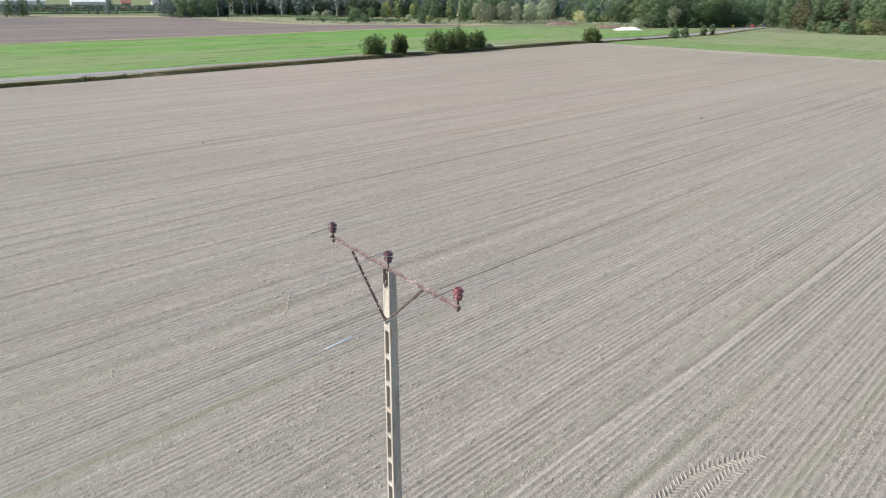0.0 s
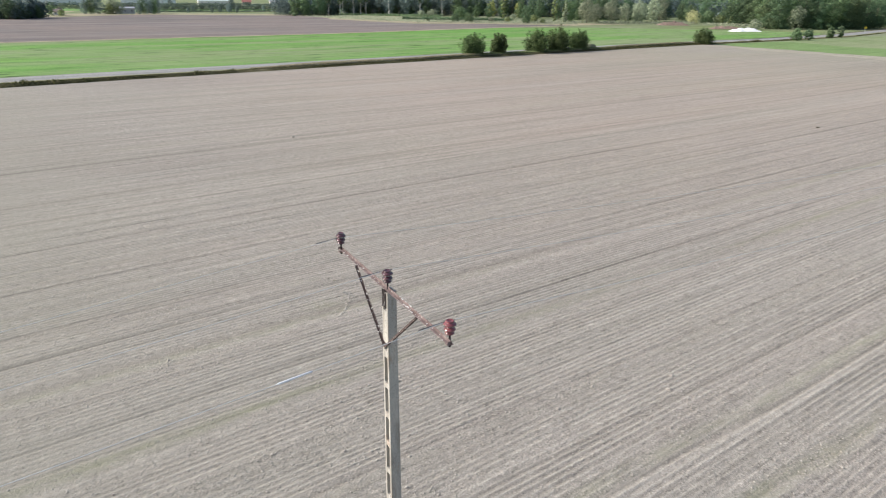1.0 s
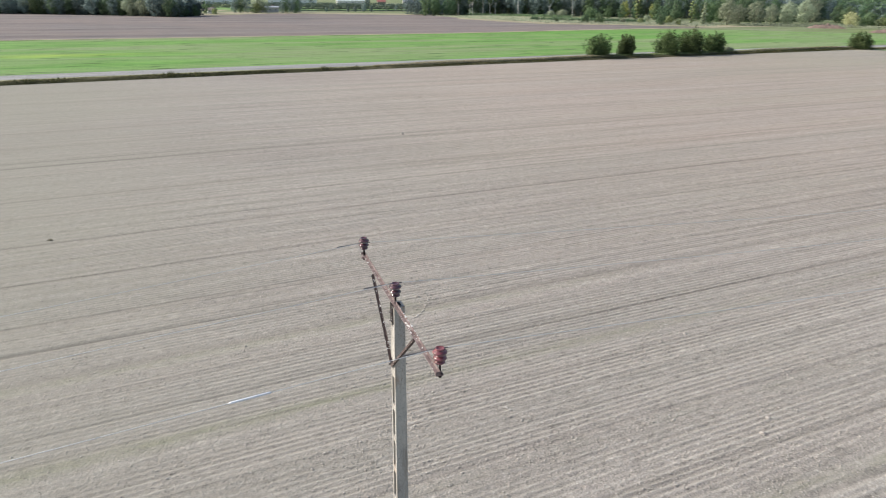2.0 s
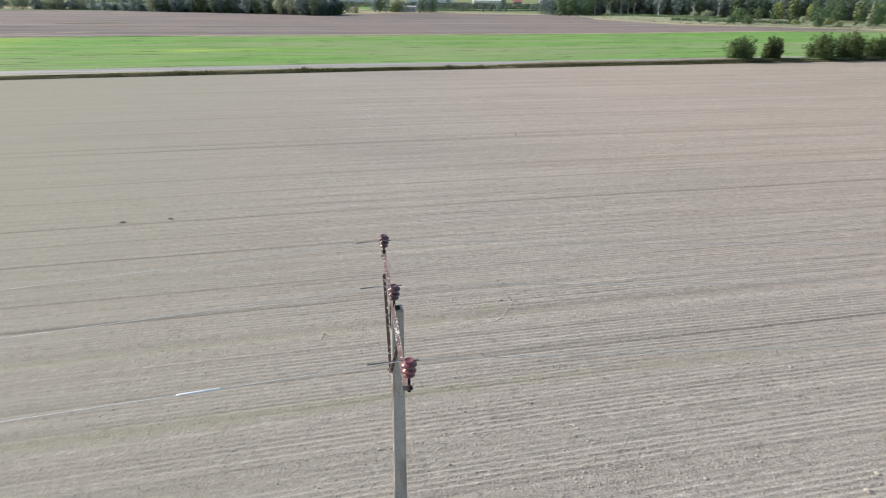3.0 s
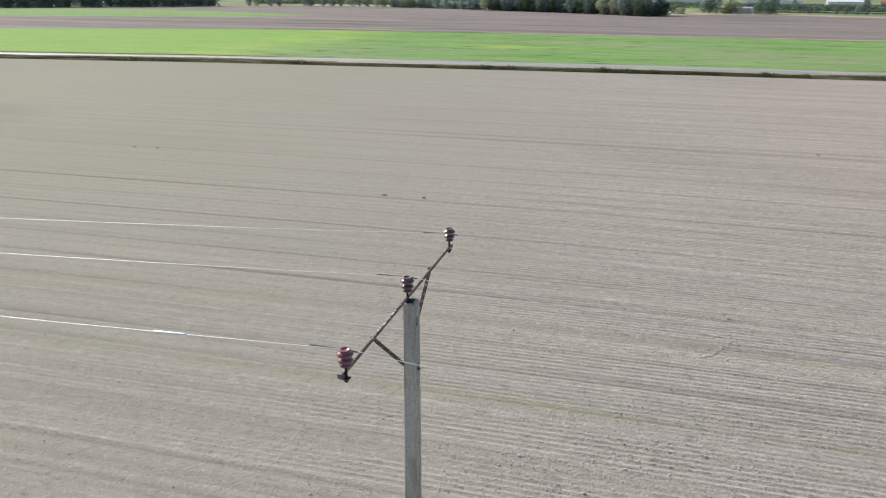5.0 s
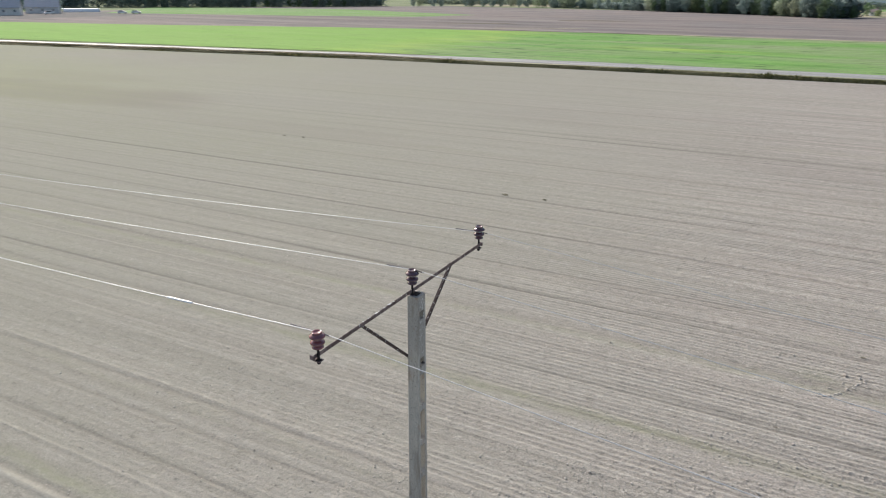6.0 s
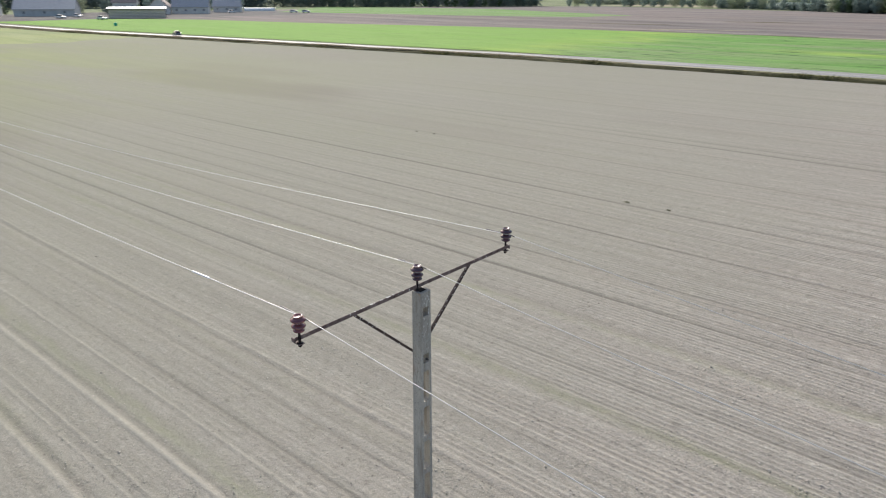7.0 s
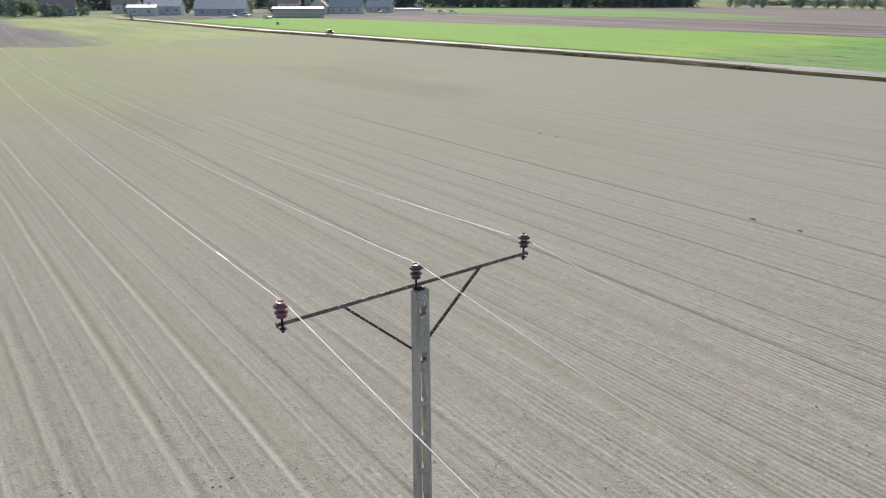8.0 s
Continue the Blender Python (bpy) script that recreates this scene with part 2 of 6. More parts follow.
PLOUGH = field_material("ploughed_soil", (0.115, 0.103, 0.10), (0.20, 0.179, 0.17), (0.31, 0.27, 0.25), (0.004, 0.075, 1), leaf=(0.25, 0.208, 0.186), bump=0.2)
DARKSOIL = field_material("dark_soil", (0.11, 0.105, 0.10), (0.16, 0.15, 0.14), (0.21, 0.195, 0.18), (0.05, 0.3, 1))
DRY = field_material("dry_grass", (0.25, 0.225, 0.14), (0.37, 0.335, 0.225), (0.47, 0.43, 0.30), (0.1, 0.3, 1))
TANSOIL = field_material("pale_headland_soil", (0.33, 0.30, 0.24), (0.385, 0.35, 0.285), (0.43, 0.395, 0.32), (0.4, 0.05, 1))
BANK = field_material("bank_grass", (0.05, 0.055, 0.028), (0.10, 0.095, 0.048), (0.24, 0.21, 0.12), (0.16, 0.6, 1), bump=0.3)
VERGE = field_material("verge_turf", (0.20, 0.20, 0.11), (0.33, 0.315, 0.19), (0.46, 0.42, 0.29), (0.06, 0.6, 1), leaf=(0.24, 0.27, 0.13))
ROAD = field_material("worn_asphalt", (0.215, 0.208, 0.20), (0.305, 0.298, 0.285), (0.40, 0.385, 0.36), (0.05, 0.9, 1), rough=0.68, bump=0.004, spec=0.28)
CONCRETE = concrete_material()
RUST = rust_material("rusty_steel", 0.71, (0.10, 0.068, 0.065), (0.195, 0.146, 0.139), (0.33, 0.27, 0.255))
RUST_SPOT = rust_material("spattered_rusty_steel", 0.64, (0.055, 0.040, 0.037), (0.10, 0.074, 0.069), (0.155, 0.118, 0.108), 34.0)
BLACKENED = rust_material("blackened_steel", 0.70, (0.014, 0.011, 0.011), (0.03, 0.024, 0.023), (0.055, 0.044, 0.042))
STEEL = simple("galvanised_steel", (0.33, 0.34, 0.36), (0.55, 0.56, 0.58), 30, 0.45, 0.9)
ALU = simple("aluminium_conductor", (0.62, 0.62, 0.62), (0.74, 0.74, 0.73), 40, 0.5, 0.45)
SLEEVE = simple("bright_sleeve", (0.72, 0.74, 0.77), (0.86, 0.87, 0.89), 30, 0.4, 0.3)
WHITEWASH = simple("dried_droppings", (0.55, 0.55, 0.52), (0.78, 0.77, 0.74), 40, 0.95)
PORCELAIN_DARK = simple("dark_glazed_porcelain", (0.05, 0.022, 0.028), (0.11, 0.042, 0.05), 18, 0.12, 0.0, 1.0, bump=0.0)
PORCELAIN = simple("brown_glazed_porcelain", (0.12, 0.032, 0.036), (0.23, 0.066, 0.07), 18, 0.12, 0.0, 1.0, bump=0.0)
TIE = simple("dark_tie_wire", (0.09, 0.085, 0.085), (0.18, 0.17, 0.17), 20, 0.6, 0.7)
BARK = simple("grey_brown_bark", (0.07, 0.055, 0.042), (0.19, 0.155, 0.12), 5, 0.95, size=(1, 1, 0.25))
BIRCH = simple("white_birch_bark", (0.45, 0.43, 0.40), (0.75, 0.73, 0.69), 1.3, 0.8)
LEAF = leaf_material("dark_green_leaves", (0.095, 0.155, 0.085), (0.138, 0.213, 0.112), (0.185, 0.265, 0.145))
LEAF_B = leaf_material("mid_green_leaves", (0.115, 0.175, 0.085), (0.16, 0.235, 0.115), (0.21, 0.285, 0.15))
LEAF_Y = leaf_material("yellowing_leaves", (0.19, 0.235, 0.10), (0.28, 0.335, 0.145), (0.36, 0.40, 0.19))
LEAF_G = leaf_material("grey_green_leaves", (0.27, 0.315, 0.215), (0.375, 0.42, 0.29), (0.46, 0.495, 0.35))
# far hedge leaves are paled to imitate haze
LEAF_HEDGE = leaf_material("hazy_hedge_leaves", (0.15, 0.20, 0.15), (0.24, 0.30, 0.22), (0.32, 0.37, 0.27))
LEAF_BUSH = leaf_material("bush_leaves", (0.06, 0.095, 0.035), (0.11, 0.165, 0.058), (0.18, 0.24, 0.09))
LEAF_GOLD = leaf_material("golden_leaves", (0.26, 0.30, 0.10), (0.36, 0.40, 0.14), (0.46, 0.46, 0.18))
LEAF_CREAM = leaf_material("cream_leaves", (0.42, 0.42, 0.22), (0.60, 0.60, 0.33), (0.70, 0.68, 0.42))
# needle colour lifted and blued, with distance haze painted in
LEAF_PINE = leaf_material("hazed_pine_needles", (0.155, 0.21, 0.20), (0.225, 0.29, 0.27), (0.275, 0.34, 0.31))
LEAF_R = leaf_material("rusty_autumn_leaves", (0.10, 0.11, 0.06), (0.155, 0.155, 0.085), (0.23, 0.195, 0.11))
# pale bluish leaf colour stands in for haze over far trees
LEAF_FAR = leaf_material("hazed_bluish_foliage", (0.16, 0.22, 0.20), (0.235, 0.305, 0.275), (0.29, 0.35, 0.315))


# ---- mesh helpers ----
def mesh_ob(name, bm, mat, parent=None, smooth=False):
    me = bpy.data.meshes.new(name)
    bm.normal_update()
    bm.to_mesh(me)
    bm.free()
    if mat:
        me.materials.append(mat)
    if smooth:
        me.polygons.foreach_set("use_smooth", [True] * len(me.polygons))
    ob = new(name, me)
    if parent:
        ob.parent = parent
    return ob


def part(name, bm, mat, parent, label="", smooth=False):
    ob = mesh_ob(name, bm, mat, parent, smooth)
    return tagged(ob, label) if label else ob


def thing(name, m, label, category, group="", kind=""):
    ob = new(name)
    ob.matrix_world = m
    return tagged(ob, label, category, group, kind)


def raw_mesh(name, verts, faces, mat, parent=None, smooth=False, normals=None):
    """A mesh from numpy arrays: verts (n, 3), faces (m, k)."""
    me = bpy.data.meshes.new(name)
    verts = np.asarray(verts, np.float32)
    faces = np.asarray(faces, np.int32)
    n, k = faces.shape
    me.vertices.add(len(verts))
    me.vertices.foreach_set("co", verts.ravel())
    me.loops.add(n * k)
    me.loops.foreach_set("vertex_index", faces.ravel())
    me.polygons.add(n)
    me.polygons.foreach_set("loop_start", np.arange(0, n * k, k, dtype=np.int32))
    me.polygons.foreach_set("loop_total", np.full(n, k, np.int32))
    if smooth:
        me.polygons.foreach_set("use_smooth", np.ones(n, bool))
    me.update(calc_edges=True)
    if normals is not None:
        me.normals_split_custom_set_from_vertices(normals.tolist())
    me.materials.append(mat)
    ob = new(name, me)
    if parent:
        ob.parent = parent
    return ob


def box(bm, x0, x1, y0, y1, z0, z1, bevel=0.0, m=None):
    r = bmesh.ops.create_cube(bm, size=1.0, matrix=Matrix.Translation(((x0 + x1) / 2, (y0 + y1) / 2, (z0 + z1) / 2)) @ Matrix.Diagonal((x1 - x0, y1 - y0, z1 - z0, 1)))
    if bevel:
        edges = list({e for v in r["verts"] for e in v.link_edges})
        out = bmesh.ops.bevel(bm, geom=edges, offset=bevel, segments=1, affect="EDGES")
        vs = out["verts"]
        r = {"verts": list({v for f in out["faces"] for v in f.verts} | {v for v in vs})}
    if m is not None:
        bmesh.ops.transform(bm, matrix=m, verts=[v for v in r["verts"] if v.is_valid])
    return bm


def lathe(bm, profile, segs=24, m=None):
    rings = []
    for r, z in profile:
        rings.append([bm.verts.new((r * math.cos(a), r * math.sin(a), z)) for a in (2 * math.pi * i / segs for i in range(segs))])
    for a, b in zip(rings, rings[1:]):
        for i in range(segs):
            j = (i + 1) % segs
            bm.faces.new((a[i], a[j], b[j], b[i]))
    bm.faces.new(rings[0][::-1])
    bm.faces.new(rings[-1])
    if m is not None:
        bmesh.ops.transform(bm, matrix=m, verts=[v for ring in rings for v in ring])
    return bm


def tube(bm, points, radius, segs=8):
    """A round bar through points."""
    rings = []
    pts = [Vector(p) for p in points]
    for i, p in enumerate(pts):
        d = (pts[min(i + 1, len(pts) - 1)] - pts[max(i - 1, 0)]).normalized()
        q = d.to_track_quat("Z", "Y").to_matrix()
        r = radius[i] if isinstance(radius, (list, tuple)) else radius
        rings.append([bm.verts.new(p + q @ Vector((r * math.cos(2 * math.pi * k / segs), r * math.sin(2 * math.pi * k / segs), 0))) for k in range(segs)])
    for a, b in zip(rings, rings[1:]):
        for k in range(segs):
            j = (k + 1) % segs
            bm.faces.new((a[k], a[j], b[j], b[k]))
    bm.faces.new(rings[0][::-1])
    bm.faces.new(rings[-1])
    return bm


def vnoise(x, y, seed=0):
    """Smooth value noise on arrays, -1 to 1."""
    xi, yi = np.floor(x).astype(np.int64), np.floor(y).astype(np.int64)
    fx, fy = x - xi, y - yi
    fx, fy = fx * fx * (3 - 2 * fx), fy * fy * (3 - 2 * fy)

    def h(i, j):
        v = (i * 374761393 + j * 668265263 + seed * 974711) & 0x7FFFFFFF
        v = ((v ^ (v >> 13)) * 1274126177) & 0x7FFFFFFF
        return ((v ^ (v >> 16)) & 0xFFFF) / 32767.5 - 1

    return (h(xi, yi) * (1 - fx) + h(xi + 1, yi) * fx) * (1 - fy) + (h(xi, yi + 1) * (1 - fx) + h(xi + 1, yi + 1) * fx) * fy


# ---- the land ----
EDGE = [(-420, 55), (-340, 66), (-262, 75), (-197, 80), (-142, 88.3), (-106, 94), (-56, 101.6), (-20, 104.8), (18, 107.6), (65, 110.3), (108, 112), (165, 113.6), (216, 112.5), (262, 114), (345, 128), (480, 140)]
EX, EY = np.array([p[0] for p in EDGE], float), np.array([p[1] for p in EDGE], float)


def edge_y(x):
    return np.interp(x, EX, EY)


def row_bend(x):
    """How far a seed row swings sideways along its length."""
    return -0.021 * np.sqrt((x - 8) ** 2 + 100) + 0.21 + 0.009 * (x - 8)


def sheet(name, pts, z, mat, label, jitter=0.6, step=6.0):
    rng = random.Random(name)
    bm = bmesh.new()
    vs = []
    for a, b in zip(pts, pts[1:] + pts[:1]):
        n = max(1, int(math.dist(a, b) / step))
        for i in range(n):
            f = i / n
            vs.append(bm.verts.new((a[0] + (b[0] - a[0]) * f + rng.uniform(-jitter, jitter), a[1] + (b[1] - a[1]) * f + rng.uniform(-jitter, jitter), z)))
    f = bm.faces.new(vs)
    if f.normal.z < 0:
        f.normal_flip()
    bmesh.ops.triangulate(bm, faces=[f])
    ob = mesh_ob(name, bm, mat)
    return tagged(ob, label, "field", kind="structure")


bm = bmesh.new()
ring0 = [bm.verts.new((4200 * math.cos(a), 4200 * math.sin(a), -0.06)) for a in (i * math.pi / 32 for i in range(64))]
bm.faces.new(ring0)
tagged(mesh_ob("ground", bm, GROUND), "open farmland with rough grass reaching the horizon", "ground", kind="structure")


def tilled_field():
    xs = np.concatenate([np.arange(-154, -40, 3.0), np.arange(-40, 62, 0.45), np.arange(62, 173.1, 3.0)])
    ys = np.concatenate([np.arange(-150, 1.5, 3.0), np.arange(1.5, 34, 0.034), np.arange(34, 46, 0.06), np.arange(46, 108, 0.11)])
    X, Y = np.meshgrid(xs, ys)
    top = edge_y(X) + 0.2
    # the last rows follow the field's edge
    s = np.clip((Y - 60) / 47.8, 0, 1)
    Y = np.where(Y > 60, 60 + s * (top - 60), Y)
    X = X + np.where(X > 168, 1.2 * vnoise(Y * 0.2, Y * 0, 5), 0)
    X = X + np.clip((-136 - X) / 18, 0, 1) * (6.0 * vnoise(Y * 0.11, Y * 0, 28) + 1.5 * vnoise(Y * 0.5, Y * 0, 29))
    V = Y - row_bend(X)
    near = np.clip((46 - Y) / 10, 0, 1)
    wob = 0.05 * vnoise(X * 0.06, V * 0.8, 3)
    fine = 2 * (0.5 + 0.5 * np.sin(2 * math.pi * (V + wob) / 0.215)) ** 2 - 0.75
    wide = np.sin(2 * math.pi * (V + wob * 0.6) / 0.645)
    strong = np.clip(0.55 + 0.8 * vnoise(X * 0.02, V * 0.9, 6) + 0.45 * vnoise(X * 0.16, V * 1.7, 9), 0.1, 1.2)
    strong = strong * np.interp(X, [-30, -4, 3, 14], [0.10, 0.26, 0.66, 0.98])
    ridge = strong * fine + 0.2 * wide
    Z = near * (0.0105 * ridge + 0.0105 * np.interp(X, [-30, 2, 12], [0.5, 0.8, 1.0]) * vnoise(X * 3.0, V * 9, 7) + 0.012 * vnoise(X * 0.15, V * 0.7, 8))
    Z = Z * np.interp(X, [-30, -4, 10], [0.45, 0.65, 1.0])
    track = np.zeros_like(X)
    weeds = np.zeros_like(X)
    crest = np.zeros_like(X)

    def band(v, w):
        w = w * 0.72
        # the passes near the pole drift sideways beyond it
        drift = 0.3 * np.clip((X - 13) / 8, 0, 1) * max(0.0, min(1.0, (15 - v) / 7))
        return np.exp(-(((V - v + drift + 0.04 * vnoise(X * 0.2, X * 0, 11)) / w) ** 2))

    # wheel tracks, with the ridges' shadowed flanks painted in beside them
    for v, w, k in ((36.1, 0.17, 1.0), (26.55, 0.15, 0.9), (44.7, 0.19, 0.9), (53.9, 0.24, 0.9), (51.0, 0.2, 0.4), (41.0, 0.2, 0.45), (37.2, 0.16, 0.4), (30.9, 0.13, 0.75), (28.4, 0.12, 0.6),
                    (24.25, 0.17, 0.9), (22.1, 0.2, 0.7), (18.85, 0.15, 0.95), (17.6, 0.2, 0.6), (20.8, 0.12, 0.6), (33.4, 0.14, 0.5), (15.7, 0.12, 0.5), (14.4, 0.12, 0.4), (11.6, 0.13, 0.4), (10.3, 0.14, 0.55), (8.42, 0.14, 0.6), (6.3, 0.15, 0.6), (12.7, 0.12, 0.5), (4.05, 0.14, 0.5),
                    (3.7, 0.2, 0.5), (55.5, 0.24, 0.6), (61, 0.3, 0.5), (68, 0.3, 0.5), (72.8, 0.3, 0.5), (76.3, 0.35, 0.45), (86.4, 0.4, 0.4), (95, 0.5, 0.3)):
        g = band(v, w) * (0.7 + 0.4 * vnoise(X * 0.05, X * 0 + v, 12))
        track = np.maximum(track, k * g)
        Z -= near * 0.035 * k * g
    for v, w, k in ((21.7, 0.45, 0.8), (17.2, 0.5, 0.9), (12.4, 0.5, 0.5), (8.75, 0.4, 0.9), (6.3, 0.45, 1.0), (3.5, 0.6, 1.0), (25.6, 0.5, 0.4), (33.2, 0.6, 0.4), (46, 1.2, 0.5), (58, 2.0, 0.4)):
        weeds = np.maximum(weeds, k * band(v, w) * np.clip(0.65 + 0.8 * vnoise(X * 0.07, X * 0 + v, 13), 0, 1))
    # the far ends of the field are greener
    weeds = np.maximum(weeds, (0.26 + 0.6 * np.clip((np.abs(X - 25) - 40) / 70, 0, 1) + 0.2 * np.clip((6 - X) / 30, 0, 1)) * (0.65 + 0.35 * vnoise(X * 0.03, V * 0.1, 14)))
    weeds = np.maximum(weeds, 1.1 * np.clip((-X - 45) / 60, 0, 1) * np.clip(0.45 + 0.8 * vnoise(X * 0.04, V * 0.12, 15), 0, 1))
    # small weedy patches between the rows
    for x0, y0, rx, ry, k in ((11.8, 22.6, 0.9, 0.5, 1.0), (10.4, 22.0, 0.8, 0.25, 0.7), (11.7, 25.2, 1.2, 0.3, 0.6)):
        weeds = np.maximum(weeds, k * np.exp(-(((X - x0) / rx) ** 2 + ((Y - y0) / ry) ** 2)))
    for v, w, k in ((8.2, 0.15, 1.0), (6.05, 0.14, 1.0), (3.74, 0.14, 1.0), (7.2, 0.08, 0.5), (4.75, 0.09, 0.5), (6.85, 0.07, 0.45), (9.5, 0.09, 0.5), (2.6, 0.12, 0.8), (1.9, 0.10, 0.6), (12.9, 0.10, 0.45), (16.6, 0.14, 0.4), (20.7, 0.14, 0.4), (25.0, 0.16, 0.35), (34.9, 0.2, 0.35)):
        g = band(v, w) * np.interp(X, [4, 14], [1.0, 0.6]) * (0.85 + 0.3 * vnoise(X * 0.3, X * 0 + v, 26))
        crest = np.maximum(crest, k * g)
        Z += near * 0.03 * k * g
    # the rows' light and shade put into colour: pale crests, dark hollows
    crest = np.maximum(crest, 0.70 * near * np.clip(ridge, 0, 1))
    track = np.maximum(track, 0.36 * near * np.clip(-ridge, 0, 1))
    ny, nx = X.shape
    idx = np.arange(ny * nx).reshape(ny, nx)
    faces = np.stack([idx[:-1, :-1], idx[:-1, 1:], idx[1:, 1:], idx[1:, :-1]], -1).reshape(-1, 4)
    ob = raw_mesh("tilled_field", np.stack([X, Y, Z], -1).reshape(-1, 3), faces, SOIL, smooth=True)
    calm = np.interp(X, [-30, -4, 12], [0.2, 0.45, 1.0])
    track = track * np.interp(X, [-60, -5], [0.18, 0.85])
    sward = np.clip((-X - 48) / 80, 0, 1) ** 0.8 * np.clip(0.55 + 0.75 * vnoise(X * 0.035, V * 0.07, 17) + 0.35 * vnoise(X * 0.1, V * 0.5, 18), 0, 1) * np.clip((84 - V) / 40, 0.3, 1)
    warm = np.clip((X - 15) / 35, 0, 1) * np.clip((165 - X) / 50, 0, 1) * np.clip((V - 12) / 30, 0, 1) * (0.75 + 0.35 * vnoise(X * 0.02, V * 0.25, 19))
    # damp, slower drying ground
    rag = 1 + 0.35 * vnoise(X * 0.06, V * 0.12, 33) + 0.25 * vnoise(X * 0.25, V * 0.4, 34)
    stain = np.zeros_like(X)
    for x0, y0, rx, ry, k in ((-67, 51, 21, 6.0, 1.0), (-54, 19, 9, 3, 0.6), (-80, 61, 16, 4, 0.5), (-30, 46, 16, 3, 0.35)):
        stain = np.maximum(stain, k * np.clip(1.4 * rag - ((X - x0) / rx) ** 2 - ((Y - y0) / ry) ** 2, 0, 1))
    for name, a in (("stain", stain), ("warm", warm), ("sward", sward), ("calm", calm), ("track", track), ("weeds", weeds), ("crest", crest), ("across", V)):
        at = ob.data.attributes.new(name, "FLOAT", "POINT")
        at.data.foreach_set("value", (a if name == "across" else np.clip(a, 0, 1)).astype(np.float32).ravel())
    tagged(ob, "dry pinkish-grey tilled field with fine seed rows and wheel tracks", "field", kind="structure")


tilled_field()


def grid_field(name, X, Y, z, mat, label, **attributes):
    """A field as a fine grid, with soft changes of its growth kept in point attributes."""
    ny, nx = X.shape
    idx = np.arange(ny * nx).reshape(ny, nx)
    faces = np.stack([idx[:-1, :-1], idx[:-1, 1:], idx[1:, 1:], idx[1:, :-1]], -1).reshape(-1, 4)
    ob = raw_mesh(name, np.stack([X, Y, np.full(X.shape, z)], -1).reshape(-1, 3), faces, mat, smooth=True)
    for key, a in attributes.items():
        at = ob.data.attributes.new(key, "FLOAT", "POINT")
        at.data.foreach_set("value", np.clip(a, 0, 1).astype(np.float32).ravel())
    return tagged(ob, label, "field", kind="structure")


def far_crop():
    """The young crop across the road: mottled in the east, smooth and lime green in the west."""
    xs = np.arange(-276, 269, 2.0)
    back = np.interp(xs, [-276, -262, -240, -212, -184, -154, -126, -100, -70, -42, 30, 109, 141, 188, 228, 262, 268], [126, 140, 152, 158, 165, 176, 186, 194, 199, 203, 205, 208, 213, 219, 202, 160, 150])
    front = edge_y(xs) + np.interp(xs, [-70, -20, 255, 268], [13.5, 11.2, 11.2, 14])
    f = np.linspace(0, 1, 46)[:, None]
    X = np.repeat(xs[None], 46, 0)
    Y = front[None] + f * (back - front)[None] + 0.4 * vnoise(X * 0.2, f * 40 + 0 * X, 41)
    rag = 3.0 * vnoise(X * 0.05, Y * 0.12, 42) + 1.5 * vnoise(X * 0.3, Y * 0.35, 43)
    west = np.clip((-52 + rag - X) / 22, 0, 1)
    strip = np.exp(-(((X + 64 + 2 * rag + 0.05 * (Y - 150)) / 9) ** 2)) * (0.55 + 0.5 * vnoise(X * 0.1, Y * 0.3, 44))
    patch = np.exp(-(((X + 12) / 14) ** 2) - ((Y - 153 + rag) / 3.2) ** 2)
    lush = np.clip(0.4 + 0.9 * vnoise(X * 0.018, Y * 0.13, 45) + 0.35 * vnoise(X * 0.07, Y * 0.5, 46) + 0.5 * np.clip((Y - 180) / 25, 0, 1), 0, 1) * np.clip((260 - X) / 90, 0.35, 1)
    grid_field("green_field", X, Y, 0.02, CROP, "bright green young crop across the road, paler in patches", west=west, yellow=0.8 * strip + 0.9 * patch, lush=lush)


def meadow():
    """The yellow-green end of the tilled field, fading into dark worked soil."""
    xs = np.concatenate([np.arange(-325, -200, 6.0), np.arange(-200, -138, 1.5)])
    top = edge_y(xs) + 0.3
    f = np.concatenate([np.linspace(0, 0.75, 60), np.linspace(0.76, 1, 24)])[:, None]
    X = np.repeat(xs[None], len(f), 0)
    Y = -150 + f * (top + 150)[None]
    rag = 3.5 * vnoise(X * 0.06, Y * 0.09, 47) + 1.2 * vnoise(X * 0.3, Y * 0.3, 48)
    edge = np.interp(X, [-325, -200, -155, -146], [34, 39, 42, 30])
    dark = np.clip((edge - Y + rag) / 7, 0, 1) * np.clip((-142.5 + 0.2 * rag - X) / 2.0, 0, 1) * np.clip(np.interp(X, [-200, -146], [1, 0.75]), 0, 1)
    bare = np.clip((X + np.interp(Y, [30, 55, 80], [147, 156, 175]) + 2.2 * rag) / 26, 0, 1) * np.clip(0.7 + 0.5 * vnoise(X * 0.1, Y * 0.12, 49), 0, 1)
    gold = np.clip(0.35 + 0.9 * vnoise(X * 0.05, Y * 0.15, 50), 0, 1)
    grid_field("meadow", X, Y, -0.03, MEADOW, "yellow-green meadow fading into dark worked soil", dark=dark, bare=bare, yellow=gold)


far_crop()
meadow()
sheet("sparse_crop_field", [(171, -150), (169.5, 38), (169, 70), (172, 113), (216, 111.8), (258, 112.5), (285, 108), (300, 66), (296, -150)], -0.03, GREEN_B, "thin green crop beyond the tilled field", 0.8)
sheet("crop_edge", [(163.5, -150), (162.5, 38), (162.5, 70), (165.6, 112.4), (172.6, 112.6), (171, 70), (171.4, 38), (172.8, -150)], 0.03, TANSOIL, "pale tan strip of bare soil between the rows and the crop", 1.1, 3)
